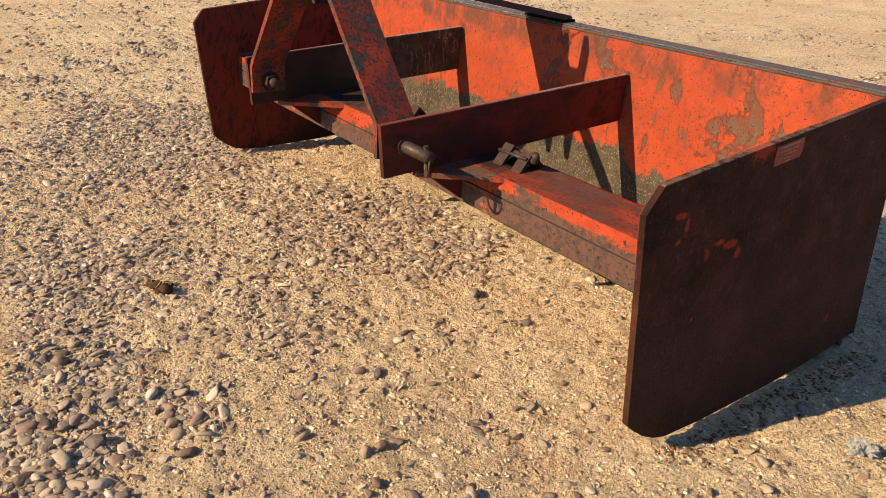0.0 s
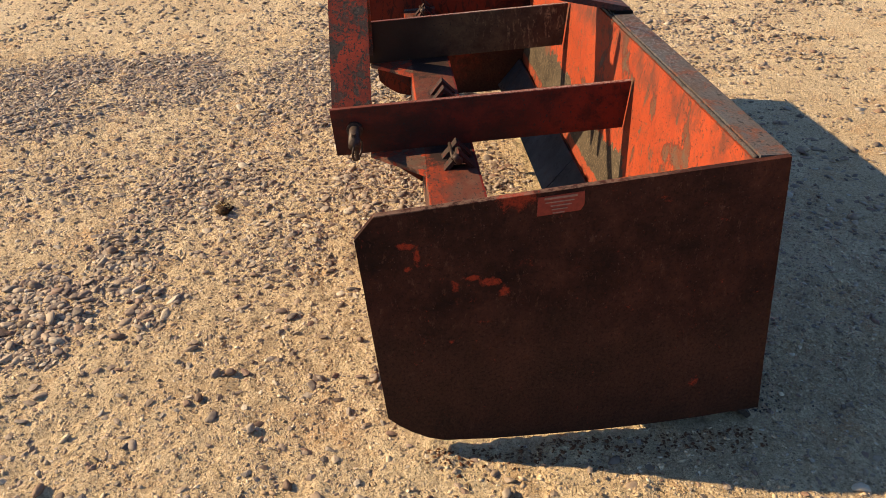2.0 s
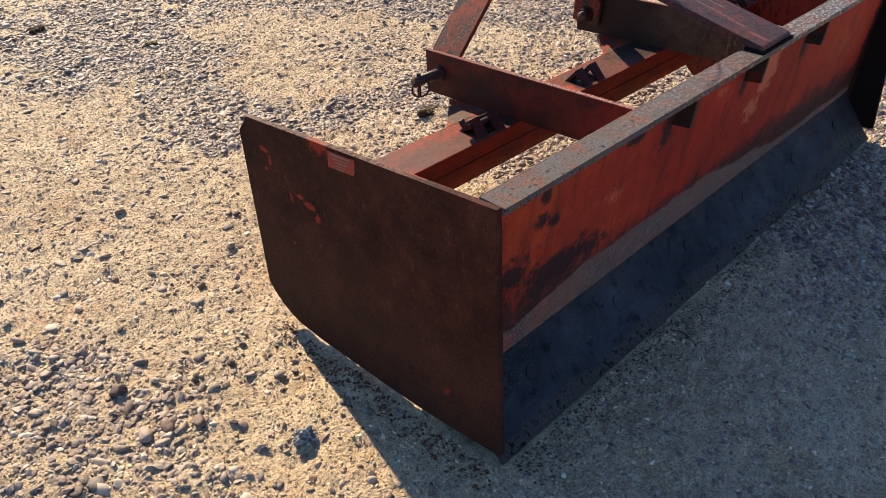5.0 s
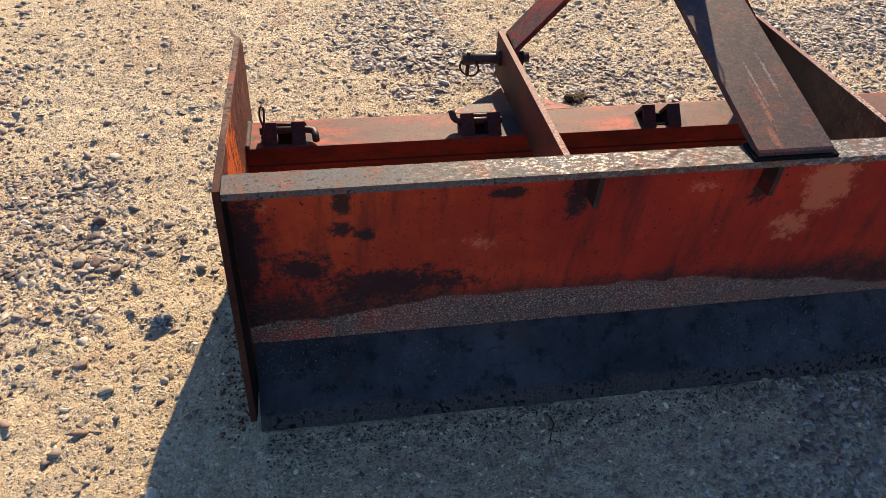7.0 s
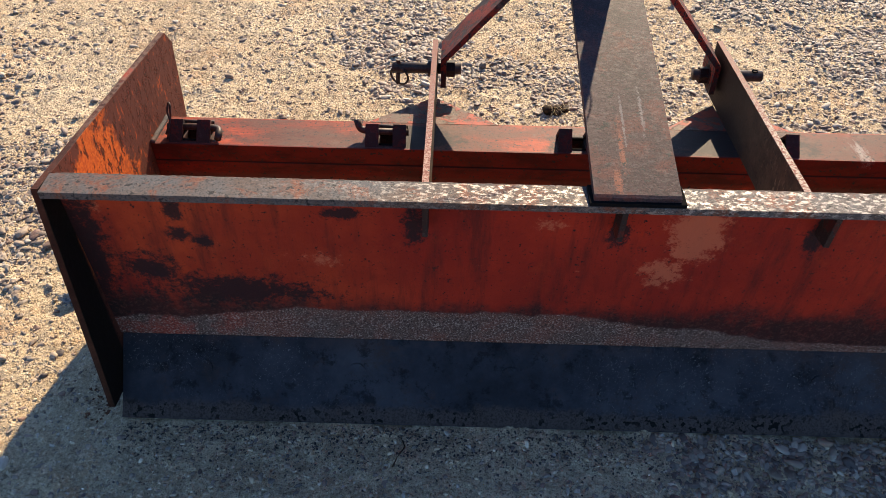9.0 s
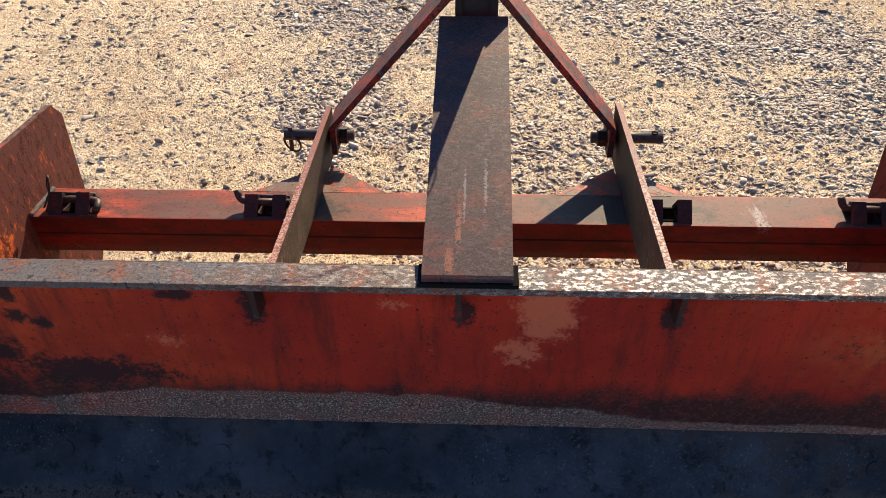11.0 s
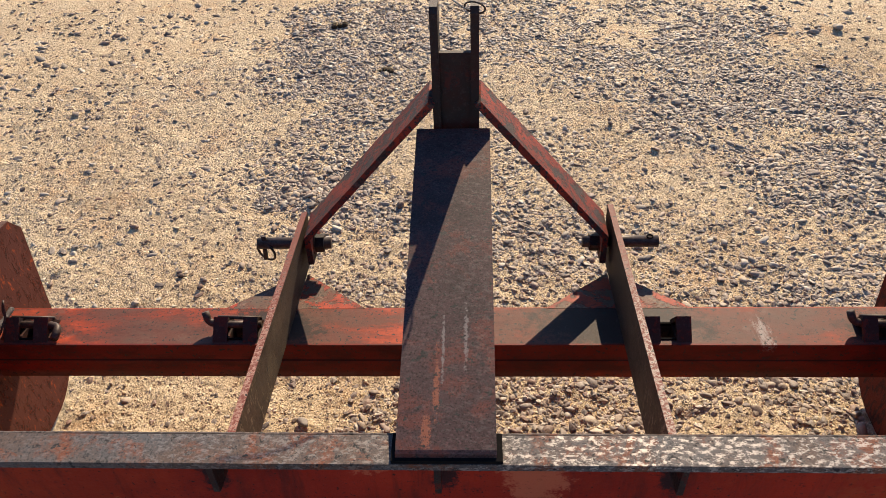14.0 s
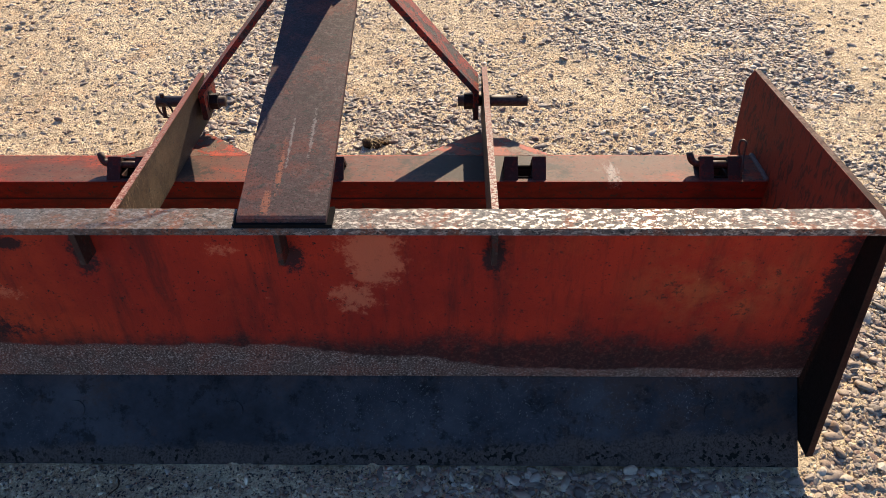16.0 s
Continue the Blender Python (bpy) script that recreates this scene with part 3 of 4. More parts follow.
EARTH = ((0.0, (0.085, 0.05, 0.036)), (0.2, (0.21, 0.135, 0.095)), (0.4, (0.30, 0.225, 0.165)), (0.55, (0.15, 0.092, 0.066)), (0.7, (0.38, 0.295, 0.215)), (0.85, (0.19, 0.155, 0.13)), (1.0, (0.44, 0.34, 0.24)))
GRAINS = ((0.0, (0.16, 0.105, 0.07)), (0.18, (0.55, 0.41, 0.26)), (0.4, (0.30, 0.21, 0.14)), (0.55, (0.68, 0.53, 0.35)), (0.7, (0.13, 0.105, 0.09)), (0.85, (0.48, 0.34, 0.21)), (1.0, (0.74, 0.62, 0.46)))


def stone(name, per_object=False, stops=PEBBLES):
    n = Nodes(name)
    r = n.random() if per_object else n.island()
    colour = n.ramp(r, *stops)
    fine = n.noise(150, 6, 0.72)
    colour = n.mix(n.math("MULTIPLY", n.step(fine, 0.50, 0.68), 0.2), colour, (0.48, 0.37, 0.26))
    colour = n.mix(n.math("MULTIPLY", n.step(n.noise(55, 6, 0.65), 0.54, 0.7), 0.3), colour, (0.10, 0.075, 0.06))
    n.bump(fine, 0.5, 0.003)
    return n.done(colour, 0.58, 0.0, 0.28)


def plain(name, colour, rough=0.5, metal=0.0, vary=0.3, shine=0.22):
    n = Nodes(name)
    fine = n.noise(150, 5, 0.7)
    dark = tuple(c * (1 - vary) for c in colour)
    n.bump(fine, 0.25, 0.0008)
    return n.done(n.mix(n.step(fine, 0.3, 0.7), colour, dark), rough, metal, shine)


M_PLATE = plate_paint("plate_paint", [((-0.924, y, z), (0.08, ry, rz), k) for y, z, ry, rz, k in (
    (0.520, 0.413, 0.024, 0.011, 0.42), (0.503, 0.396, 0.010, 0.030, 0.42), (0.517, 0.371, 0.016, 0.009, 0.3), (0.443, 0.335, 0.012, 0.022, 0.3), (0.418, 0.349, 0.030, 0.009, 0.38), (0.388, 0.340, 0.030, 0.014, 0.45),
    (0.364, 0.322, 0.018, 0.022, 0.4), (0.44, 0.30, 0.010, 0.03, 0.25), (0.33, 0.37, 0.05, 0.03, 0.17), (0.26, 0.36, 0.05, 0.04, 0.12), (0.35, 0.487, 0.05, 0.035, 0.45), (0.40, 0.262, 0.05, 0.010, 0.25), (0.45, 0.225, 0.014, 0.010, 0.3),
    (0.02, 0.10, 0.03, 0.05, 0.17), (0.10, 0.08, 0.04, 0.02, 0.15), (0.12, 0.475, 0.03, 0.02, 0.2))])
M_MOLD = moldboard_paint()
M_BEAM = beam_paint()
M_HITCH = hitch_paint("hitch_paint", -1, (0.34, 0.20, 0.16), 0.4569)
M_RUBBED = hitch_paint("rubbed_hitch_paint", 1, (0.40, 0.33, 0.27), 0.4704)
M_FOOT = worn_paint("foot_paint", 0.5, (0.105, 0.0145, 0.008), (0.05, 0.010, 0.007), (0.024, 0.0165, 0.0135), 14.0)
M_FIN = worn_paint("fin_paint", 0.6, (0.10, 0.016, 0.009), (0.05, 0.011, 0.008), (0.028, 0.020, 0.017), 26.0)
M_BRACE = worn_paint("brace_paint", 0.4, (0.25, 0.03, 0.013), (0.13, 0.018, 0.01), (0.045, 0.034, 0.029), 22.0, 0.5, (1, 1, 0.6), 0.7, 0.54, 165.0)
M_FLANGE = bare_steel("flange_steel", (0.082, 0.080, 0.082), (0.088, 0.060, 0.048), (0.145, 0.048, 0.024), 0.6, 0.62, 1.0)
M_STRUT = bare_steel("strut_steel", (0.028, 0.0142, 0.0155), (0.054, 0.0255, 0.0262), (0.092, 0.025, 0.019), 0.75, 0.58, 0.12, (((-0.006, 0.03, 0.56), (0.010, 0.13, 0.2)), ((-0.018, -0.03, 0.55), (0.016, 0.06, 0.1))), (((0.035, 0.12, 0.58), (0.007, 0.11, 0.2)), ((0.002, 0.10, 0.58), (0.005, 0.12, 0.2))))
M_MAST = worn_paint("mast_paint", 0.8, (0.07, 0.013, 0.008), (0.045, 0.009, 0.006), (0.02, 0.013, 0.011), 14.0)
M_BLADE = blade_steel()
M_PIN = plain("pin_steel", (0.075, 0.05, 0.04), 0.5, 0.2, 0.6)
M_EAR = worn_paint("ear_paint", 0.6, (0.07, 0.011, 0.007), (0.04, 0.008, 0.005), (0.016, 0.011, 0.009), 30.0)
# black for welds and for the slab of shade under the strut
M_BLACK = plain("black_weld_and_shade", (0.010, 0.009, 0.009), 1.0, 0.0, 0.3, 0.04)
M_GUSSET = worn_paint("gusset_paint", 0.5, (0.30, 0.037, 0.014), (0.17, 0.024, 0.011), (0.09, 0.055, 0.04), 16.0)
M_STRAP = worn_paint("strap_paint", 0.6, (0.11, 0.02, 0.011), (0.05, 0.011, 0.008), (0.03, 0.019, 0.016), 40.0)
M_STONE, M_ROCK, M_GRIT = stone("pebble_stone"), stone("single_stone", True, EARTH), stone("sand_grit", False, GRAINS)
M_DIRT = ground_dirt()
M_CLOD = plain("dark_clod", (0.075, 0.042, 0.02), 0.9, 0.0, 0.6)
M_STRAW = plain("dry_straw", (0.5, 0.38, 0.2), 0.7)
M_BLUE = plain("blue_grey_rock", (0.33, 0.33, 0.325), 0.75, 0.0, 0.7)
M_WELD = bare_steel("dull_weld", (0.05, 0.042, 0.040), (0.085, 0.066, 0.060), (0.09, 0.03, 0.014), 0.5, 0.7)
M_SCALE = plain("black_scale", (0.085, 0.072, 0.064), 0.8, 0.0, 0.6)
M_CRUMB = plain("rust_crumbs", (0.16, 0.07, 0.035), 0.95, 0.0, 0.6)


# ---- mesh helpers ----
def part(name, bm, material, parent=None, label="", smooth=False):
    """Links a bmesh as one mesh object under a thing or a part."""
    bmesh.ops.recalc_face_normals(bm, faces=bm.faces)
    me = bpy.data.meshes.new(name)
    bm.to_mesh(me)
    bm.free()
    if smooth:
        me.polygons.foreach_set("use_smooth", [True] * len(me.polygons))
    me.materials.append(material)
    ob = new(name, me)
    ob.parent = parent
    return tagged(ob, label)


def soften(bm, width=0.002, segments=2):
    """Rounds the sharp edges."""
    edges = [e for e in bm.edges if len(e.link_faces) == 2 and e.calc_face_angle(0) > 0.5]
    bmesh.ops.bevel(bm, geom=edges, offset=width, segments=segments, affect="EDGES", clamp_overlap=True)
    return bm


def slab(outline, along, low, high, bm=None):
    """A flat plate: an outline in the other two axes, thick along one axis ('x', 'y' or 'z')."""
    bm = bm or bmesh.new()
    k = "xyz".index(along)

    def place(p, h):
        q = list(p)
        q.insert(k, h)
        return bm.verts.new(q)

    a, b = [place(p, low) for p in outline], [place(p, high) for p in outline]
    bm.faces.new(a), bm.faces.new(b[::-1])
    for i in range(len(a)):
        j = (i + 1) % len(a)
        bm.faces.new((a[i], b[i], b[j], a[j]))
    return bm


def block(x0, x1, y0, y1, z0, z1, bm=None):
    return slab(((x0, y0), (x1, y0), (x1, y1), (x0, y1)), "z", z0, z1, bm)


def rod(points, radius, sides=12, bm=None, closed=False):
    """A round bar along a line of points."""
    bm = bm or bmesh.new()
    pts = [Vector(p) for p in points]
    rings = []
    count = len(pts)
    side = None
    for i, p in enumerate(pts):
        ahead = pts[(i + 1) % count] - pts[i - 1] if closed else pts[min(i + 1, count - 1)] - pts[max(i - 1, 0)]
        ahead.normalize()
        if side is None:
            side = ahead.orthogonal().normalized()
        side = (side - ahead * side.dot(ahead)).normalized()
        up = ahead.cross(side)
        rings.append([bm.verts.new(p + radius * (math.cos(a) * side + math.sin(a) * up)) for a in (2 * math.pi * s / sides for s in range(sides))])
    for i in range(count if closed else count - 1):
        r, q = rings[i], rings[(i + 1) % count]
        shift = min(range(sides), key=lambda s: (q[s].co - r[0].co).length) if closed and i == count - 1 else 0
        for s in range(sides):
            bm.faces.new((r[s], r[(s + 1) % sides], q[(s + 1 + shift) % sides], q[(s + shift) % sides]))
    if not closed:
        bm.faces.new(rings[0][::-1]), bm.faces.new(rings[-1])
    return bm


def bent(points, steps=6):
    """Rounds the corners of a line of points."""
    pts = [Vector(p) for p in points]
    out = [pts[0]]
    for a, b, c in zip(pts, pts[1:], pts[2:]):
        r = min((a - b).length, (c - b).length) * 0.45
        p, q = b + (a - b).normalized() * r, b + (c - b).normalized() * r
        out += [p.lerp(b, s / steps).lerp(b.lerp(q, s / steps), s / steps) for s in range(steps + 1)]
    return out + [pts[-1]]


def loop(centre, radius, across, steps=28):
    """Points of a circle about an axis."""
    axis = Vector(across).normalized()
    u = axis.orthogonal().normalized()
    v = axis.cross(u)
    return [Vector(centre) + radius * (math.cos(a) * u + math.sin(a) * v) for a in (2 * math.pi * s / steps for s in range(steps))]


def bead(points, radius, seed=1):
    """A rough weld bead along a line."""
    rng = random.Random(seed)
    pts = [Vector(p) for p in points]
    length = (pts[-1] - pts[0]).length
    count = max(4, int(length / 0.006))
    line = [pts[0].lerp(pts[-1], i / count) + Vector((rng.uniform(-1, 1), rng.uniform(-1, 1), rng.uniform(-1, 1))) * radius * 0.14 for i in range(count + 1)]
    return rod(line, radius, 6)


# ---- the box blade ----
SLOTS = (-0.832, -0.417, -0.008, 0.412, 0.815)


def side_plate(parent, sign, label):
    x0, x1 = (-0.924, -0.912) if sign < 0 else (0.910, 0.922)
    outline = [(-0.066, 0.536), (0.566, 0.467), (0.598, 0.427), (0.563, 0.064), (0.545, 0.046), (0.521, 0.028), (0.494, 0.013), (0.464, 0.004), (0.38, 0.001),
               (0.286, 0.003), (0.18, 0.006), (0.086, 0.012), (0.0, 0.021), (-0.112, 0.036), (-0.1, 0.15)]
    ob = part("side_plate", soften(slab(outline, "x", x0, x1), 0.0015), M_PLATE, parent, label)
    return ob


def box_blade():
    thing = tagged(new("box_blade"), "weathered orange steel tractor box scraper resting on gravel", "box blade")
    left = side_plate(thing, -1, "dark rust-stained end plate with scraps of orange paint")
    side_plate(thing, 1, "rust-stained end plate with orange paint inside")
    decal(left)

    # moldboard with its top flange, fins and weld
    board = [(-0.026, 0.526), (-0.014, 0.526), (0.024, 0.121), (-0.002, 0.128)]
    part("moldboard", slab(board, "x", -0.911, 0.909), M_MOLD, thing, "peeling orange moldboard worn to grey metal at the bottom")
    part("top_flange", soften(slab([(-0.072, 0.522), (-0.072, 0.5345), (-0.024, 0.5345), (-0.024, 0.5262), (-0.027, 0.522)], "x", -0.911, 0.909), 0.002), M_FLANGE, thing, "flat steel flange rubbed bare and scratched")
    for x in (-0.316, -0.004, 0.328):
        part("fin", slab([(-0.020, 0.525), (-0.064, 0.525), (-0.060, 0.452), (-0.012, 0.446)], "x", x - 0.0045, x + 0.0045), M_FIN, thing)
    part("weld", bead([(-0.905, -0.0205, 0.5285), (0.905, -0.0205, 0.5285)], 0.004, 3), M_WELD, thing, "rough weld bead", True)

    # cutting blades
    rear = [(-0.002, 0.127), (-0.027, 0.098), (-0.060, 0.058), (-0.088, 0.026), (-0.112, 0.002), (-0.106, -0.006), (-0.078, 0.018), (-0.048, 0.052), (-0.016, 0.092), (0.012, 0.121)]
    blade = part("rear_blade", slab(rear, "x", -0.908, 0.906), M_BLADE, thing, "dark scuffed steel cutting blade")
    for x in (-0.75, -0.45, -0.15, 0.15, 0.45, 0.75):
        a = Vector((x, -0.0445, 0.0785))
        out = Vector((0, -0.78, 0.62)).normalized()
        part("bolt_head", soften(rod([a - out * 0.003, a + out * 0.0009], 0.017, 20), 0.0006), M_BLADE, blade)
    front = [(0.028, 0.125), (0.036, 0.129), (0.125, 0.016), (0.118, 0.010)]
    part("front_blade", slab(front, "x", -0.909, -0.01), M_BLADE, thing, "dark steel cutting blade")
    part("front_blade", slab([(0.028, 0.125), (0.036, 0.129), (0.114, 0.032), (0.107, 0.026)], "x", -0.008, 0.907), M_BLADE, thing, "dark steel cutting blade")

    # crossbeam, a box of two channels welded lip to lip
    top_r, top_f, low_f, low_r = (0.3505, 0.326), (0.463, 0.3183), (0.4645, 0.228), (0.356, 0.232)
    mid_r, mid_f = (0.353, 0.282), (0.4637, 0.276)
    beam = [top_r, top_f, (mid_f[0], mid_f[1] + 0.002), (mid_f[0] - 0.003, mid_f[1]), (mid_f[0], mid_f[1] - 0.002), low_f, low_r, (mid_r[0], mid_r[1] - 0.002), (mid_r[0] + 0.003, mid_r[1]), (mid_r[0], mid_r[1] + 0.002)]
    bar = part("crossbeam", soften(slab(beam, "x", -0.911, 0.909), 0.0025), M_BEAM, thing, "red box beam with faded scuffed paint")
    cut_slots(bar)
    for sign in (-1, 1):
        x = sign * 0.908
        part("weld", bead([(x, 0.352, 0.327), (x, 0.461, 0.3195)], 0.006, 7), M_WELD, thing, "rough weld bead", True)

    hitch(thing)
    for x, kind in zip(SLOTS, ("clip", "rod", "", "", "clip")):
        shank_bracket(thing, x, kind)
    return thing


def cut_slots(bar):
    """Cuts the shank slots down through the beam."""
    bm = bmesh.new()
    for x in SLOTS:
        block(x - 0.015, x + 0.015, 0.369, 0.411, 0.15, 0.4, bm)
    bmesh.ops.recalc_face_normals(bm, faces=bm.faces)
    me = bpy.data.meshes.new("slots")
    bm.to_mesh(me)
    bm.free()
    cutter = new("slots", me)
    cut = bar.modifiers.new("slots", "BOOLEAN")
    cut.object, cut.operation, cut.solver = cutter, "DIFFERENCE", "EXACT"
    bpy.context.view_layer.update()
    done = bpy.data.meshes.new_from_object(bar.evaluated_get(bpy.context.evaluated_depsgraph_get()))
    bar.modifiers.remove(cut)
    bar.data = done
    bpy.data.objects.remove(cutter)


def decal(plate):
    """The dealer's plate, red with unreadable print."""
    y0, y1, z0, z1 = 0.318, 0.247, 0.457, 0.493
    tilt = 0.104
    bm = slab([(y0, z0 - 0.002), (y1 + 0.004, z0 + 0.006), (y1 - 0.001, z0 + 0.016), (y1, z1 + 0.002), (y0, z1 - 0.006)], "x", -0.9255, -0.9242)
    sticker = part("sticker", bm, M_STICKER, plate, "red dealer sticker with worn white print")
    for i, (a, b, h) in enumerate(((0.308, 0.258, 0.0035), (0.306, 0.262, 0.002), (0.298, 0.266, 0.002), (0.296, 0.272, 0.0018), (0.294, 0.276, 0.0018))):
        z = 0.4815 - 0.0062 * i
        slope = lambda y: z + (0.318 - y) * tilt
        part("print", slab([(a, slope(a)), (b, slope(b)), (b, slope(b) + h), (a, slope(a) + h)], "x", -0.9262, -0.9252), M_WHITE, sticker)


def hitch(thing):
    for sign in (-1, 1):
        x = 0.333 if sign > 0 else -0.32
        top = lambda y: (0.428 if sign > 0 else 0.4145) + (0.662 - y) * TILT_TOP
        low = lambda y: 0.307 + (0.655 - y) * TILT_TOP
        outline = [(0.664, top(0.664)), (0.655, low(0.655)), (0.009, low(0.009)), (-0.001, top(0.0))]
        bm = soften(slab(outline, "x", x - 0.006, x + 0.006), 0.002)
        for v in bm.verts:             # the plates splay a little towards the back
            v.co.x += 0.0015 * sign * (0.66 - v.co.y) / 0.66
        part("hitch_plate", bm, M_RUBBED if sign > 0 else M_HITCH, thing, "flat dark red bar between beam and moldboard")
        # brace: a flat bar that stands against the hitch plate and bends in to the mast
        xi = x - sign * 0.014
        line = [(xi, 0.342), (xi, 0.412), (0.012 + sign * 0.048, 0.722)]
        inner = [(px - sign * 0.012, pz - (0.0 if i == 0 else 0.004 if i == 1 else 0.008)) for i, (px, pz) in enumerate(line)]
        bm = slab(line + inner[::-1], "y", 0.572, 0.660)
        part("brace", soften(bm, 0.002), M_BRACE, thing, "bent flat bar with chipped orange paint")
        # pin with its collar and nut
        y, z = 0.612, 0.369
        tip = x + sign * 0.098
        pin = part("hitch_pin", soften(rod([(x - sign * 0.06, y, z), (tip, y, z)], 0.0125, 18), 0.002), M_PIN, thing, "worn steel hitch pin", True)
        part("collar", soften(rod([(x + sign * 0.006, y, z), (x + sign * 0.016, y, z)], 0.018, 18), 0.002), M_PIN, pin)
        part("nut", soften(rod([(xi - sign * 0.012, y, z), (xi - sign * 0.032, y, z)], 0.0195, 6), 0.002), M_EAR, pin)
        part("washer", rod([(xi - sign * 0.0085, y, z), (xi - sign * 0.013, y, z)], 0.025, 18), M_EAR, pin)
        if sign < 0:
            part("linch_ring", rod(loop((tip + 0.016, y - 0.006, z - 0.018), 0.0225, (0.42, 0.9, 0.1)), 0.0026, 6, None, True), M_PIN, pin, "", True)
            part("linch_bolt", rod([(tip + 0.014, y, z + 0.02), (tip + 0.012, y - 0.006, z - 0.038)], 0.005, 8), M_PIN, pin)
        else:
            part("pin_hole", rod(loop((tip - 0.018, y, z + 0.0125), 0.006, (0, 0, 1), 16), 0.0016, 5, None, True), M_BLACK, pin)
        # gussets on the beam's front and the foot under the hitch plate
        for side, reach in ((-1, 0.138), (1, 0.14)):
            a = x + side * 0.006
            bm = bmesh.new()
            tri = [(a, 0.460, 0.319), (a, 0.58, 0.309), (a + side * reach, 0.460, 0.319)]
            verts = [bm.verts.new(p) for p in tri] + [bm.verts.new((p[0], p[1], p[2] - 0.010)) for p in tri]
            bm.faces.new(verts[:3]), bm.faces.new(verts[3:][::-1])
            for i in range(3):
                bm.faces.new((verts[i], verts[(i + 1) % 3], verts[3 + (i + 1) % 3], verts[3 + i]))
            part("gusset", bm, M_GUSSET, thing)
        foot = [(0.468, 0.235), (0.552, 0.298), (0.552, 0.312), (0.458, 0.325), (0.458, 0.235)]
        part("foot", slab(foot, "x", x - 0.006, x + 0.006), M_FOOT, thing)

    # top strut: a flat bar from the flange to the mast
    strut = [(-0.066, 0.5405), (-0.065, 0.5475), (-0.060, 0.5500), (0.562, 0.6735), (0.565, 0.661), (-0.038, 0.5405)]
    part("top_strut", soften(slab(strut, "x", -0.058, 0.076), 0.003), M_STRUT, thing, "broad rusty flat bar rubbed to bare steel")
    # black slab added as the shade in the gap between strut and flange
    part("strut_shade", soften(block(-0.064, 0.084, -0.071, -0.026, 0.5347, 0.5412), 0.0015), M_BLACK, thing, "black slab standing for the shade under the strut")
    # mast: two upright bars with a plate between
    for x0, x1 in ((-0.028, -0.014), (0.042, 0.057)):
        bar = [(0.585, 0.60), (0.585, 0.882), (0.592, 0.892), (0.64, 0.889), (0.648, 0.88), (0.648, 0.60)]
        part("mast_bar", soften(slab(bar, "x", x0, x1), 0.002), M_MAST, thing, "upright flat bar with flaking dark paint")
    part("mast_plate", soften(slab([(0.592, 0.63), (0.592, 0.808), (0.602, 0.808), (0.602, 0.63)], "x", -0.014, 0.042), 0.001), M_MAST, thing, "dark plate between the mast bars")
    # a wire with its loop
    wire = part("wire", rod(bent([(0.049, 0.60, 0.885), (0.035, 0.598, 0.884), (0.012, 0.60, 0.9), (-0.03, 0.605, 0.93), (-0.07, 0.61, 0.948), (-0.13, 0.63, 0.965)]), 0.0016, 6), M_WIRE, thing, "thin pale wire hooked on the mast", True)
    part("loop", rod(loop((0.05, 0.605, 0.884), 0.018, (0.2, 0.75, 0.6)), 0.0016, 6, None, True), M_PIN, wire)


def shank_bracket(thing, x, kind):
    """Two bent straps over a slot in the beam, in which a shank was pinned."""
    z0 = lambda y: 0.326 - (y - 0.3505) * 0.0684
    bm = block(x - 0.017, x + 0.017, 0.3655, 0.3695, z0(0.3655) - 0.004, z0(0.3655) + 0.0022)
    body = part("shank_bracket", bm, M_BLACK, thing, "empty shank slot with two bent straps")
    part("weld", block(x - 0.017, x + 0.017, 0.4105, 0.4145, z0(0.4105) - 0.004, z0(0.4105) + 0.0022), M_BLACK, body)
    for dx in (-0.029, 0.029):
        a, b, c = (0.356, z0(0.356) - 0.002), (0.393, 0.360), (0.426, z0(0.426) - 0.002)
        bm = slab([a, b, c, (c[0] - 0.011, c[1]), (b[0], b[1] - 0.011), (a[0] + 0.009, a[1])], "x", x + dx - 0.014, x + dx + 0.014)
        part("strap", soften(bm, 0.0015), M_STRAP, body)
    y, z = 0.390, 0.343
    if kind:
        line = [(x + 0.048, y, z), (x - 0.03, y, z), (x - 0.056, y + 0.004, z + 0.002), (x - 0.062, y + 0.014, z + 0.02)]
        if kind == "clip" and x < 0:
            line = [(x - 0.05, y, z), (x + 0.04, y, z), (x + 0.062, y - 0.006, z), (x + 0.064, y - 0.036, z - 0.004)]
        pin = part("shank_pin", rod(bent(line), 0.0075, 10), M_PIN, body, "bent round steel pin", True)
        thin = [(x - 0.04, y + 0.016, z + 0.004), (x + 0.046, y + 0.016, z + 0.002)]
        part("keeper_rod", soften(rod(thin, 0.0038, 8), 0.0008), M_PIN, pin, "", True)
        if kind == "clip":
            cx = x - 0.045 if x < 0 else x + 0.04
            clip = bent([(cx, y - 0.03, z - 0.012), (cx + 0.004, y, z + 0.01), (cx - 0.004, y + 0.012, z + 0.028), (cx, y + 0.022, z + 0.046), (cx + 0.008, y + 0.008, z + 0.05), (cx + 0.006, y, z + 0.02), (cx, y - 0.03, z + 0.0)])
            part("hairpin_clip", rod(clip, 0.0022, 6), M_PIN, pin, "", True)


M_STICKER = plain("sticker_red", (0.27, 0.038, 0.024), 0.5)
M_WHITE = plain("worn_white_print", (0.31, 0.16, 0.125), 0.6)
M_WIRE = plain("pale_wire", (0.35, 0.32, 0.26), 0.4, 0.6)
box_blade()


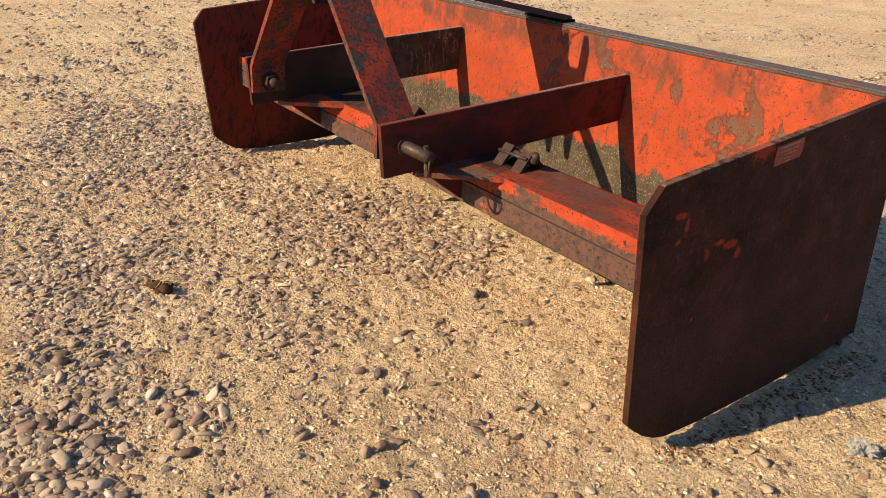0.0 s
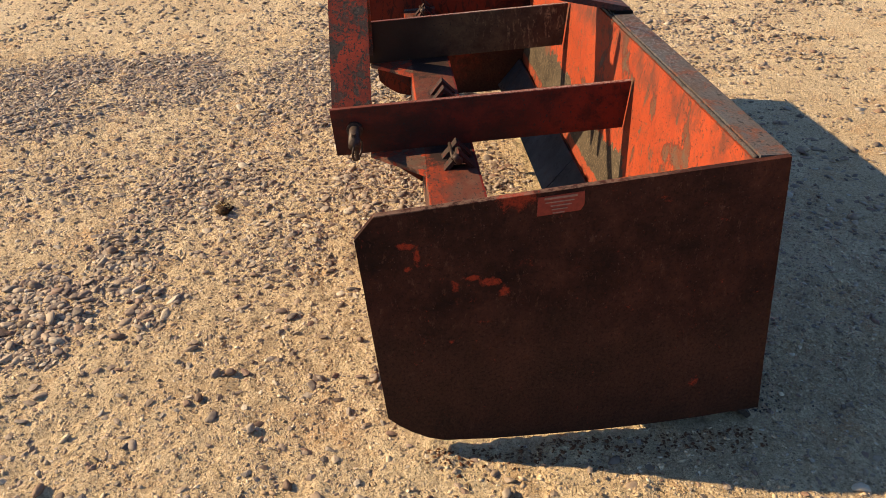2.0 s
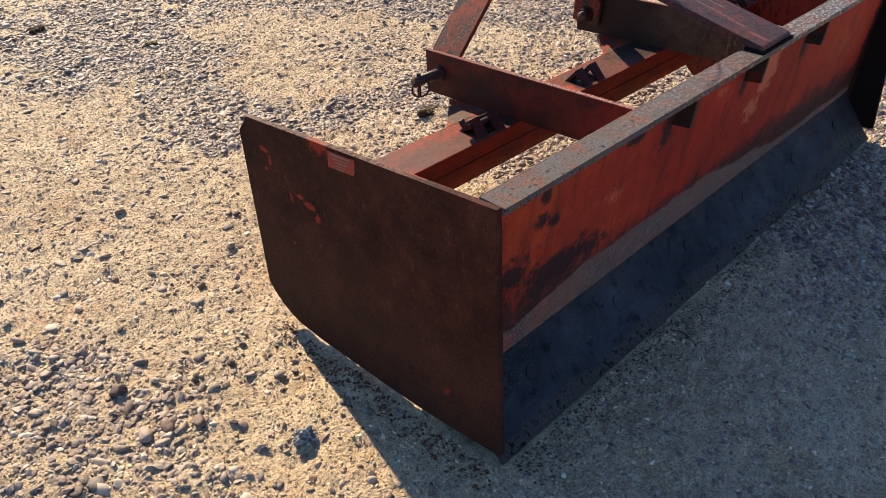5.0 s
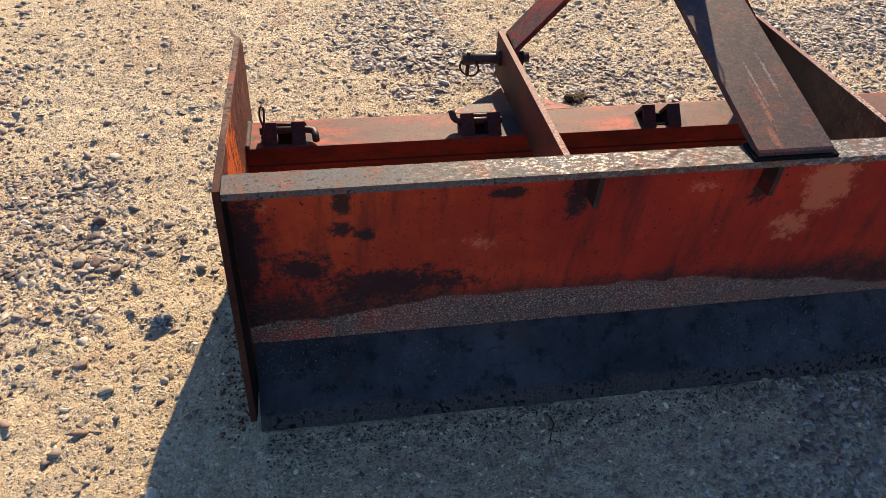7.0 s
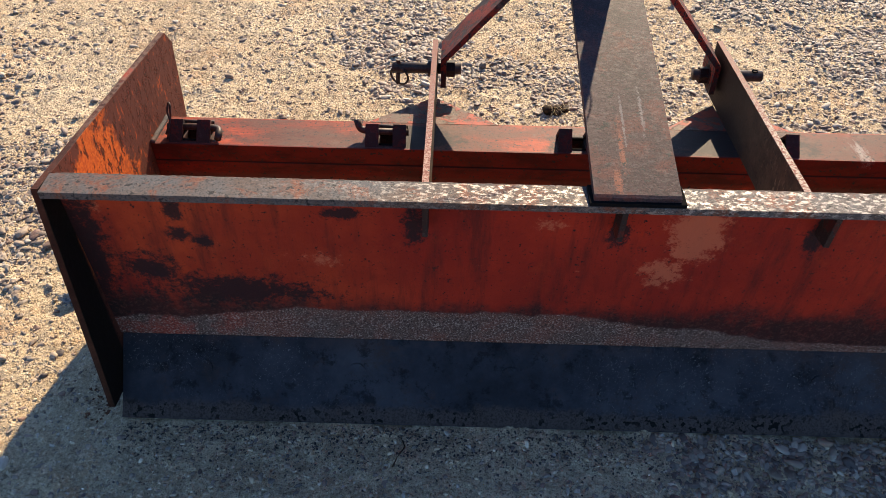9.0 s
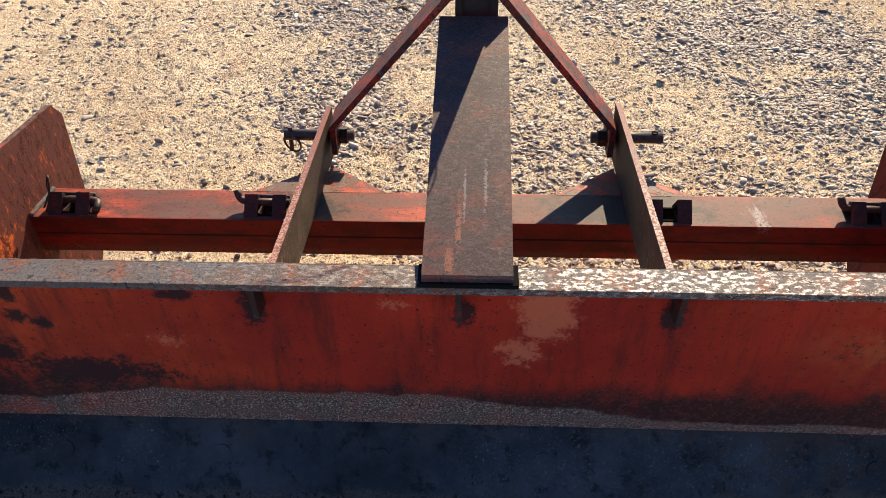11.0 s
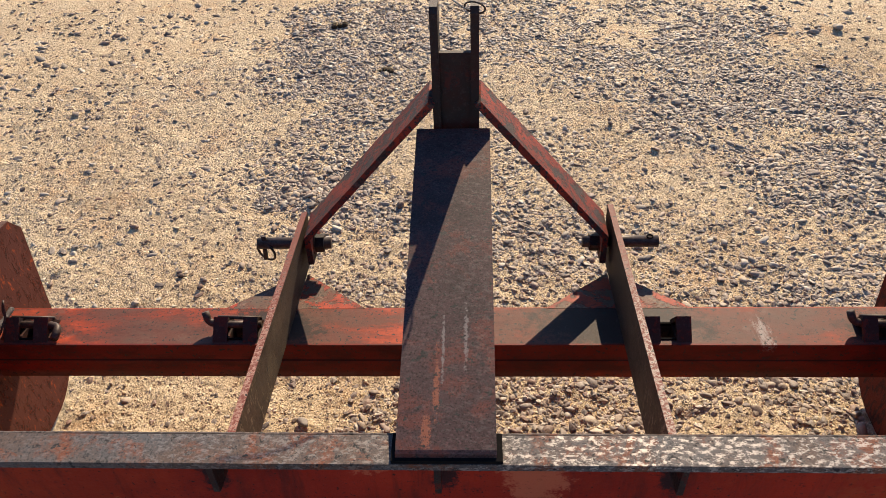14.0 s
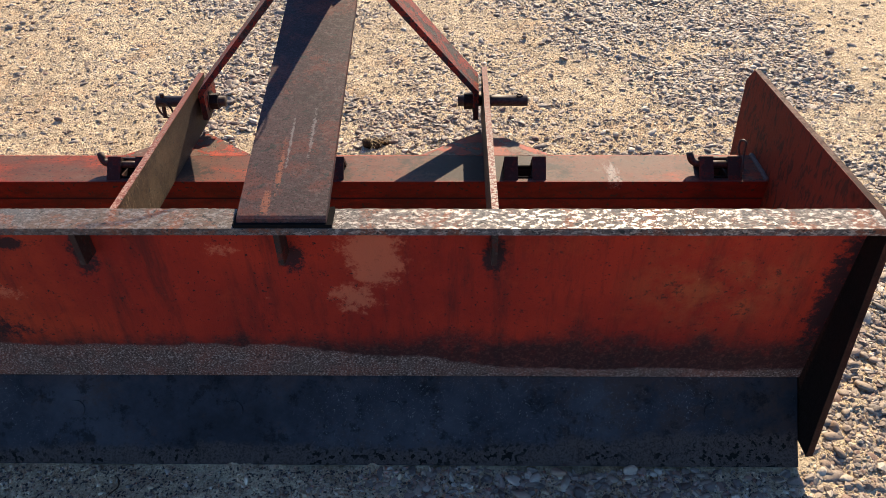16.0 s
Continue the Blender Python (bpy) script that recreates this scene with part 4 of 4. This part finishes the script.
# ---- ground ----
def height(x, y):
    """The lie of the packed ground, in metres."""
    h = 0.010 * noise.noise((x * 1.3, y * 1.3, 2.0)) + 0.006 * noise.noise((x * 4.0, y * 4.0, 5.0)) + 0.0062 * noise.noise((x * 14.0, y * 14.0, 9.0)) + 0.0056 * noise.noise((x * 34.0, y * 34.0, 4.0)) + 0.0046 * noise.noise((x * 66.0, y * 66.0, 1.0))
    return h - 0.004


def ground():
    """One sheet, fine near the machine and coarse out to the horizon."""
    near = 0.009
    xs = [-1.75 + near * i for i in range(int(3.6 / near) + 1)]
    ys = [-0.6 + near * i for i in range(int(3.0 / near) + 1)]
    for axis, ends in ((xs, (1, -1)), (ys, (1, -1))):
        step, a, b = near, axis[0], axis[-1]
        while b < 400:
            step *= 1.35
            a, b = a - step, b + step
            axis.insert(0, a), axis.append(b)
    w = len(xs)
    verts = [(x, y, height(x, y) if abs(x) < 30 and abs(y) < 30 else 0.0) for y in ys for x in xs]
    faces = [(j * w + i, j * w + i + 1, (j + 1) * w + i + 1, (j + 1) * w + i) for j in range(len(ys) - 1) for i in range(w - 1)]
    me = bpy.data.meshes.new("ground")
    me.from_pydata(verts, [], faces)
    me.polygons.foreach_set("use_smooth", [True] * len(faces))
    me.materials.append(M_DIRT)
    return tagged(new("ground", me), "packed pale tan sand with grit and pebbles", "ground", "", "structure")


# patches of loose gravel (centre x, y, radii, share), in front of the machine and about it
PATCHES = [(-0.36, 1.38, 0.13, 0.09, 1.0), (-0.54, 1.31, 0.12, 0.09, 1.0), (-0.16, 1.22, 0.26, 0.09, 0.75), (-0.45, 1.09, 0.13, 0.07, 0.75), (0.22, 1.10, 0.24, 0.17, 0.7), (0.5, 0.85, 0.75, 0.45, 0.28), (-0.17, 0.80, 0.17, 0.13, 0.55), (0.13, 0.42, 0.34, 0.27, 0.85),
           (0.62, 0.62, 0.3, 0.14, 0.5), (1.2, 0.72, 0.6, 0.3, 0.75), (-1.43, 0.47, 0.22, 0.26, 0.85), (-1.17, 0.48, 0.12, 0.07, 0.5), (1.16, 0.0, 0.25, 0.55, 1.0), (0.55, -0.18, 0.45, 0.09, 0.95), (0.35, -0.36, 0.4, 0.16, 0.6), (1.5, -0.3, 0.5, 0.2, 0.7)]
# and on the yard behind it
PATCHES += [(1.05, 2.62, 0.34, 0.32, 1.0), (0.64, 2.28, 0.28, 0.13, 0.8), (1.1, 1.92, 0.40, 0.27, 1.0), (1.22, 1.40, 0.32, 0.24, 1.0), (0.24, 2.7, 0.28, 0.45, 0.8), (0.72, 1.76, 0.14, 0.14, 0.8), (0.28, 1.52, 0.24, 0.24, 0.33),
            (-0.42, 2.5, 0.36, 0.52, 1.0), (-0.3, 1.95, 0.24, 0.2, 0.75), (-0.5, 1.5, 0.2, 0.27, 0.65), (0.55, 2.06, 0.24, 0.12, 0.55), (-0.2, 3.2, 0.7, 0.3, 0.9), (0.9, 3.3, 0.5, 0.4, 0.8)]


def gravel_share(x, y):
    """How thickly loose stones lie at a place, from 0 to 1."""
    wob = 0.4 * noise.noise((x * 3.1, y * 3.1, 11.0)) + 0.45 * noise.noise((x * 8.0, y * 8.0, 3.0)) + 0.2 * noise.noise((x * 20.0, y * 20.0, 6.0))
    best = 0.0
    for cx, cy, rx, ry, share in PATCHES:
        d = math.hypot((x - cx) / rx, (y - cy) / ry) + wob
        best = max(best, share * min(1.0, max(0.0, (1.22 - d) / 0.34)))
    away = min(1.0, max(0.0, (math.hypot(x - 0.2, y - 1.1) - 1.7) / 0.6))
    if y > 1.4:                        # bare sand to both sides of the gravel behind the machine
        away *= min(1.0, max(0.0, (abs(x - 0.25) - 2.6) / 0.5)) if y < 3.4 else 1.0
    if away > 0:
        best = max(best * (1 - away), 0.9 * away * min(1.0, max(0.0, (noise.noise((x * 0.9, y * 0.9, 7.0)) + 0.05) * 3)))
    return best


ICO = bmesh.new()
bmesh.ops.create_icosphere(ICO, subdivisions=2, radius=1.0)
BALL = (np.array([v.co[:] for v in ICO.verts]), np.array([[v.index for v in f.verts] for f in ICO.faces]))
ICO.free()
ICO = bmesh.new()
bmesh.ops.create_icosphere(ICO, subdivisions=1, radius=1.0)
SMALL = (np.array([v.co[:] for v in ICO.verts]), np.array([[v.index for v in f.verts] for f in ICO.faces]))
ICO.free()
OCTA = (np.array([(1, 0, 0), (-1, 0, 0), (0, 1, 0), (0, -1, 0), (0, 0, 1), (0, 0, -1)], float), np.array([(0, 2, 4), (2, 1, 4), (1, 3, 4), (3, 0, 4), (2, 0, 5), (1, 2, 5), (3, 1, 5), (0, 3, 5)]))


def scatter(name, label, places, shape, material, rng, smooth=True):
    """Many stones in one mesh: rows of x, y, z, size."""
    base, tris = shape
    n, k = len(places), len(base)
    p = np.asarray(places)
    yaw = rng.uniform(0, 2 * np.pi, n)
    lean = rng.normal(0, 0.2, (n, 2))
    radii = p[:, 3:4] * np.stack([rng.uniform(0.8, 1.35, n), rng.uniform(0.6, 1.0, n), rng.uniform(0.29, 0.56, n)], 1)
    waves = rng.normal(0, 1.6, (n, 3, 3))
    dents = np.sin(np.einsum("kj,nij->nki", base, waves) + rng.uniform(0, 6.28, (n, 1, 3))).sum(2, keepdims=True)
    v = base[None] * (1 + 0.13 * dents + rng.normal(0, 0.10 if k < 20 else 0.035, (n, k, 1)))
    for _ in range(9 if k > 20 else 8 if k > 6 else 0):
        way = rng.normal(0, 1, (n, 3))
        way /= np.linalg.norm(way, axis=1, keepdims=True)
        over = np.einsum("nkj,nj->nk", v, way) - rng.uniform(0.50, 0.88, (n, 1))
        v = v - way[:, None] * (0.97 * np.maximum(over, 0))[:, :, None]
    v = v * 1.2 * radii[:, None]
    v[:, :, 0] += 0.25 * v[:, :, 1] * rng.normal(0, 1, (n, 1))
    v[:, :, 2] += v[:, :, 0] * lean[:, :1] + v[:, :, 1] * lean[:, 1:]
    c, s = np.cos(yaw)[:, None], np.sin(yaw)[:, None]
    v = np.stack([v[:, :, 0] * c - v[:, :, 1] * s, v[:, :, 0] * s + v[:, :, 1] * c, v[:, :, 2]], 2) + p[:, None, :3]
    v[:, :, 2] += (radii[:, 2] * rng.uniform(0.0, 0.55, n))[:, None]
    faces = (tris[None] + (np.arange(n) * k)[:, None, None]).reshape(-1, 3)
    me = bpy.data.meshes.new(name)
    me.vertices.add(n * k), me.loops.add(faces.size), me.polygons.add(len(faces))
    me.vertices.foreach_set("co", v.ravel())
    me.loops.foreach_set("vertex_index", faces.ravel())
    me.polygons.foreach_set("loop_start", np.arange(0, faces.size, 3))
    me.polygons.foreach_set("use_smooth", [smooth] * len(faces))
    me.update(calc_edges=True)
    me.materials.append(material)
    return tagged(new(name, me), label, "gravel", "", "stuff")


def table(function, step=0.03, box=(-9.0, -9.0, 12.0, 12.0)):
    """A function of the plan, looked up for many places at once."""
    xs, ys = np.arange(box[0], box[2], step), np.arange(box[1], box[3], step)
    grid = np.array([[function(x, y) for x in xs] for y in ys])

    def value(x, y):
        i, j = (x - box[0]) / step, (y - box[1]) / step
        i0, j0 = np.clip(i.astype(int), 0, len(xs) - 2), np.clip(j.astype(int), 0, len(ys) - 2)
        u, v = i - i0, j - j0
        return (grid[j0, i0] * (1 - u) + grid[j0, i0 + 1] * u) * (1 - v) + (grid[j0 + 1, i0] * (1 - u) + grid[j0 + 1, i0 + 1] * u) * v

    return value


def rows(rng, count, box, sizes, keep, sink, share, lie, far=False):
    """Places for stones: x, y, z, size; they thin out away from the machine, where the far ones take over."""
    x, y = rng.uniform(box[0], box[2], count), rng.uniform(box[1], box[3], count)
    turn, reach = rng.uniform(0, 2 * np.pi, count), 1.5 + 3.0 * np.abs(rng.normal(0, 1, count))
    if far:
        x, y = 0.2 + reach * np.cos(turn), 1.1 + reach * np.sin(turn)
    fade = np.clip((np.hypot(x - 0.2, y - 1.1) - 1.6) / 0.8, 0, 1)
    size = sizes(count) * (1 + 0.22 * np.exp(-((x + 0.42) ** 2 + (y - 1.36) ** 2) / 0.05))
    size = np.where((-1.0 < x) & (x < 0.1) & (-0.5 < y) & (y < -0.1), np.minimum(size, 0.0065), size)      # only small ones behind the blade
    clear = ~((np.abs(x) < 0.93) & (-0.115 < y) & (y < 0.12)) & ~((np.abs(np.abs(x) - 0.917) < 0.008 + size) & (-0.11 < y) & (y < 0.5))
    take = clear & (rng.random(count) < keep(share(x, y)) * (fade if far else 1 - fade))
    x, y, size = x[take], y[take], size[take]
    return np.stack([x, y, lie(x, y) - sink * size, size], 1)


def gravel():
    rng = np.random.default_rng(4)
    near = (-2.3, -1.0, 2.7, 3.5)
    share, lie = table(gravel_share, 0.035, near), table(height, 0.011, near)
    loose = rows(rng, 290000, near, lambda c: np.minimum(0.0012 + 0.0047 * np.exp(rng.normal(0, 0.42, c)) * np.where(rng.random(c) < 0.03, 1.6, 1.0), 0.0145), lambda g: g ** 1.2, 0.12, share, lie)
    strewn = rows(rng, 46000, near, lambda c: np.minimum(0.0030 * np.exp(rng.normal(0, 0.68, c)), 0.015), lambda g: 1 + 0 * g, 0.3, share, lie)
    single = rows(rng, 5600, near, lambda c: rng.uniform(0.0045, 0.0105, c), lambda g: 1 + 0 * g, 0.1, share, lie)
    grit = rows(rng, 110000, (-1.7, -0.7, 1.6, 2.3), lambda c: np.minimum(0.0010 + 0.0012 * np.exp(rng.normal(0, 0.6, c)), 0.007), lambda g: 1 + 0 * g, 0.0, share, lie)
    wide = (-9.0, -9.0, 12.0, 12.0)
    far_share, far_lie = table(gravel_share, 0.15, wide), table(height, 0.1, wide)
    far = rows(rng, 230000, wide, lambda c: np.minimum(0.0066 * np.exp(rng.normal(0, 0.52, c)), 0.022), lambda g: 0.3 + 0.6 * g, 0.2, far_share, far_lie, True)
    stones = np.concatenate([loose, strewn, single])
    large, fine = stones[:, 3] > 0.0112, stones[:, 3] < 0.0046
    scatter("gravel", "loose rounded grey and tan pebbles", stones[large], BALL, M_STONE, rng)
    scatter("gravel", "loose rounded grey and tan pebbles", stones[~large & ~fine], SMALL, M_STONE, rng, False)
    scatter("gravel", "pebbles strewn over the far sand", far, OCTA, M_STONE, rng)
    scraps = np.stack([rng.uniform(-0.9, 0.9, 3000), -0.118 - np.abs(rng.normal(0, 0.05, 3000)), 0 * rng.random(3000), rng.uniform(0.0008, 0.003, 3000)], 1)
    scraps[:, 2] = lie(scraps[:, 0], scraps[:, 1])
    scatter("scraps", "black scale and soil fallen from the blade", scraps, OCTA, M_SCALE, rng, False)
    crumbs = np.stack([-0.935 - np.abs(rng.normal(0, 0.03, 420)), rng.uniform(-0.12, 0.5, 420), 0 * rng.random(420), rng.uniform(0.0012, 0.0045, 420)], 1)
    crumbs[:, 2] = lie(crumbs[:, 0], crumbs[:, 1])
    scatter("crumbs", "reddish crumbs of rust and soil", crumbs, OCTA, M_CRUMB, rng, False)
    lumps = grit[:, 3] > 0.0036
    scatter("sand_lumps", "small crumbling lumps of dry sand", grit[lumps], SMALL, M_GRIT, rng)
    scatter("grit", "coarse grit strewn over the sand", grit[~lumps], OCTA, M_GRIT, rng, False)
    scatter("fine_gravel", "fine dark gravel among the pebbles", stones[fine], OCTA, M_STONE, rng, False)


def rock(x, y, size, seed, label, flat=0.6, faces=7):
    """One stone that stands out, with flats and dents of its own."""
    rng = random.Random(seed)
    bm = bmesh.new()
    bmesh.ops.create_icosphere(bm, subdivisions=3, radius=1.0)
    off = Vector((seed * 3.7, seed * 1.3, seed * 2.1))
    yaw = rng.uniform(0, 6.28)
    sx, sy = rng.uniform(0.95, 1.3), rng.uniform(0.65, 0.9)
    cuts = [(Vector((rng.uniform(-1, 1), rng.uniform(-1, 1), rng.uniform(-0.6, 1))).normalized(), rng.uniform(0.62, 0.88)) for _ in range(faces)]
    for v in bm.verts:
        p = v.co * (1 + 0.22 * noise.noise(v.co * 1.1 + off) + 0.12 * noise.noise(v.co * 3.0 + off) + 0.05 * noise.noise(v.co * 8.0 + off))
        for axis, reach in cuts:
            p -= axis * max(0.0, p.dot(axis) - reach) * 0.85
        p = Vector((p.x * sx, p.y * sy, p.z * flat)) * size
        v.co = Vector((p.x * math.cos(yaw) - p.y * math.sin(yaw), p.x * math.sin(yaw) + p.y * math.cos(yaw), p.z))
    low = min(v.co.z for v in bm.verts)
    ob = part("stone", bm, M_ROCK, None, label, True)
    ob.location = (x, y, height(x, y) - low - size * flat * 0.4)
    return tagged(ob, "", "stone", "single stones on the sand")


def lump(x, y, size, seed):
    """A broken lump of grey aggregate with jagged knobs and hollows."""
    bm = bmesh.new()
    bmesh.ops.create_icosphere(bm, subdivisions=4, radius=1.0)
    off = Vector((seed * 1.7, seed * 0.9, seed * 2.3))
    for v in bm.verts:
        knob = noise.noise(v.co * 1.7 + off) * 0.75 + abs(noise.noise(v.co * 3.6 + off)) * 0.7 + noise.noise(v.co * 8.0 + off) * 0.28 + noise.noise(v.co * 17.0 + off) * 0.12
        p = v.co * max(0.4, 0.85 + knob) * size
        v.co = Vector((p.x * 1.05, p.y * 0.8, p.z * 0.8 + size * 0.3))
    ob = part("stone", bm, M_BLUE, None, "jagged blue-grey stone on the sand")
    ob.location = (x, y, height(x, y) - size * 0.15)
    return tagged(ob, "", "stone", "single stones on the sand")


def clod(x, y, size, seed):
    """A clod of earth with dead grass in it."""
    rng = random.Random(seed)
    bm = bmesh.new()
    for _ in range(9):
        made = bmesh.ops.create_icosphere(bm, subdivisions=2, radius=size * rng.uniform(0.3, 0.6))
        move = Vector((rng.uniform(-1, 1) * size, rng.uniform(-0.6, 0.6) * size, rng.uniform(0.0, 0.35) * size))
        for v in made["verts"]:
            v.co = v.co * (1 + 0.5 * noise.noise(v.co * 90 + move * 300)) + move
    ob = part("clod", bm, M_CLOD, None, "dark clod of earth with dead grass", True)
    ob.location = (x, y, height(x, y))
    tagged(ob, "", "clod", "clods")
    bm = bmesh.new()
    for _ in range(34):
        a, l = rng.uniform(0, 6.28), size * rng.uniform(0.6, 1.5)
        foot = Vector((rng.uniform(-0.8, 0.8) * size, rng.uniform(-0.5, 0.5) * size, size * 0.3))
        tip = foot + Vector((math.cos(a) * l * 0.8, math.sin(a) * l * 0.8, l * rng.uniform(0.1, 0.7)))
        rod([foot, foot.lerp(tip, 0.5) + Vector((0, 0, l * 0.2)), tip], 0.0006, 4, bm)
    part("dead_grass", bm, M_STRAW, ob, "dry brown grass")
    return ob


def straws():
    """Bits of straw and twig lying about."""
    rng = random.Random(9)
    bm = bmesh.new()
    for _ in range(420):
        x, y, a = rng.uniform(-1.5, 1.6), rng.uniform(-0.5, 2.0), rng.uniform(0, 3.14)
        if abs(x) < 0.95 and -0.14 < y < 0.14:
            continue
        l = rng.uniform(0.008, 0.03)
        p, q = Vector((x, y, 0)), Vector((x + math.cos(a) * l, y + math.sin(a) * l, 0))
        m = p.lerp(q, 0.5) + Vector((rng.uniform(-0.15, 0.15) * l, rng.uniform(-0.15, 0.15) * l, 0))
        for v in (p, m, q):
            v.z = height(v.x, v.y) + 0.0022
        rod([p, m, q], rng.uniform(0.0004, 0.0008), 4, bm)
    ob = part("straw", bm, M_STRAW, None, "short bits of dry straw on the sand")
    return tagged(ob, "", "straw", "", "stuff")


def twig(points, radius):
    pts = [(x, y, height(x, y) + radius * 1.5) for x, y in points]
    ob = part("twig", rod(bent(pts, 4), radius, 6), M_CLOD, None, "thin dark twig on the ground", True)
    return tagged(ob, "", "twig")


ground()
gravel()
# x, y, half size of the stones that stand out
lump(-1.121, 0.20, 0.021, 5)
ROCKS = ((-1.27, 0.095, 0.014), (-1.052, 0.37, 0.011), (-0.485, 0.80, 0.012), (-0.182, 1.256, 0.016), (-0.24, 1.184, 0.011), (-0.844, 0.808, 0.011), (-0.46, 1.139, 0.013),
         (-0.55, 1.145, 0.014), (-0.519, 1.326, 0.017), (0.777, 1.885, 0.020), (1.117, 1.426, 0.017), (1.466, 2.49, 0.022), (1.57, 2.51, 0.024), (0.205, 0.407, 0.016), (0.30, 0.443, 0.017),
         (-0.341, 0.424, 0.016), (-1.306, 0.556, 0.016), (-1.324, 0.417, 0.018), (-1.238, 0.371, 0.014), (-1.10, 0.036, 0.009), (1.592, 1.625, 0.020), (0.46, -0.125, 0.015))
for i, (x, y, s) in enumerate(ROCKS):
    rock(x, y, s, i + 1, "weathered stone lying on the sand", 0.75 if i in (3, 16) else 0.5)
# smaller stray stones: x, y
STRAYS = ((-1.35, 2.41), (-1.69, 2.11), (-1.44, 2.12), (-1.56, 1.91), (-1.44, 1.86), (-1.17, 1.75), (-1.05, 1.81), (-1.03, 2.04), (-1.24, 1.47), (-1.27, 1.23), (-1.07, 1.21), (0.23, 1.85), (0.52, 1.74), (0.58, 1.69), (0.28, 1.58), (0.52, 2.01), (0.64, 1.27), (0.94, 1.85), (0.33, 1.79), (-1.13, 0.9), (-1.06, 0.86), (-0.86, 0.82), (-0.78, 0.95), (-0.7, 0.91), (-0.98, 1.16), (-1.1, 1), (-1, 0.74), (-0.95, 0.66), (-1.24, 0.86), (-1.3, 0.72), (-1.42, 0.72), (-1.24, 0.53), (-1.17, 0.49), (-1.1, 0.47), (-1.05, 0.5), (-1.19, 0.24), (-1.31, 0.27), (-0.3, 1), (-0.46, 1.26), (-0.53, 1.23), (-0.7, 0.88), (-0.77, 0.93), (-0.6, 0.62), (-0.82, 0.64))
chance = random.Random(12)
for i, (x, y) in enumerate(STRAYS):
    rock(x, y, chance.uniform(0.0075, 0.0125) * (1.25 if y > 1.5 else 1.0), 40 + i, "small weathered stone lying loose on the sand", chance.uniform(0.45, 0.75))
clod(0.036, 1.008, 0.029, 1)
clod(-0.31, 2.19, 0.022, 2)
clod(-0.55, 2.63, 0.028, 3)
straws()
twig([(-0.36, -0.14), (-0.35, -0.16), (-0.362, -0.18), (-0.372, -0.205)], 0.0014)
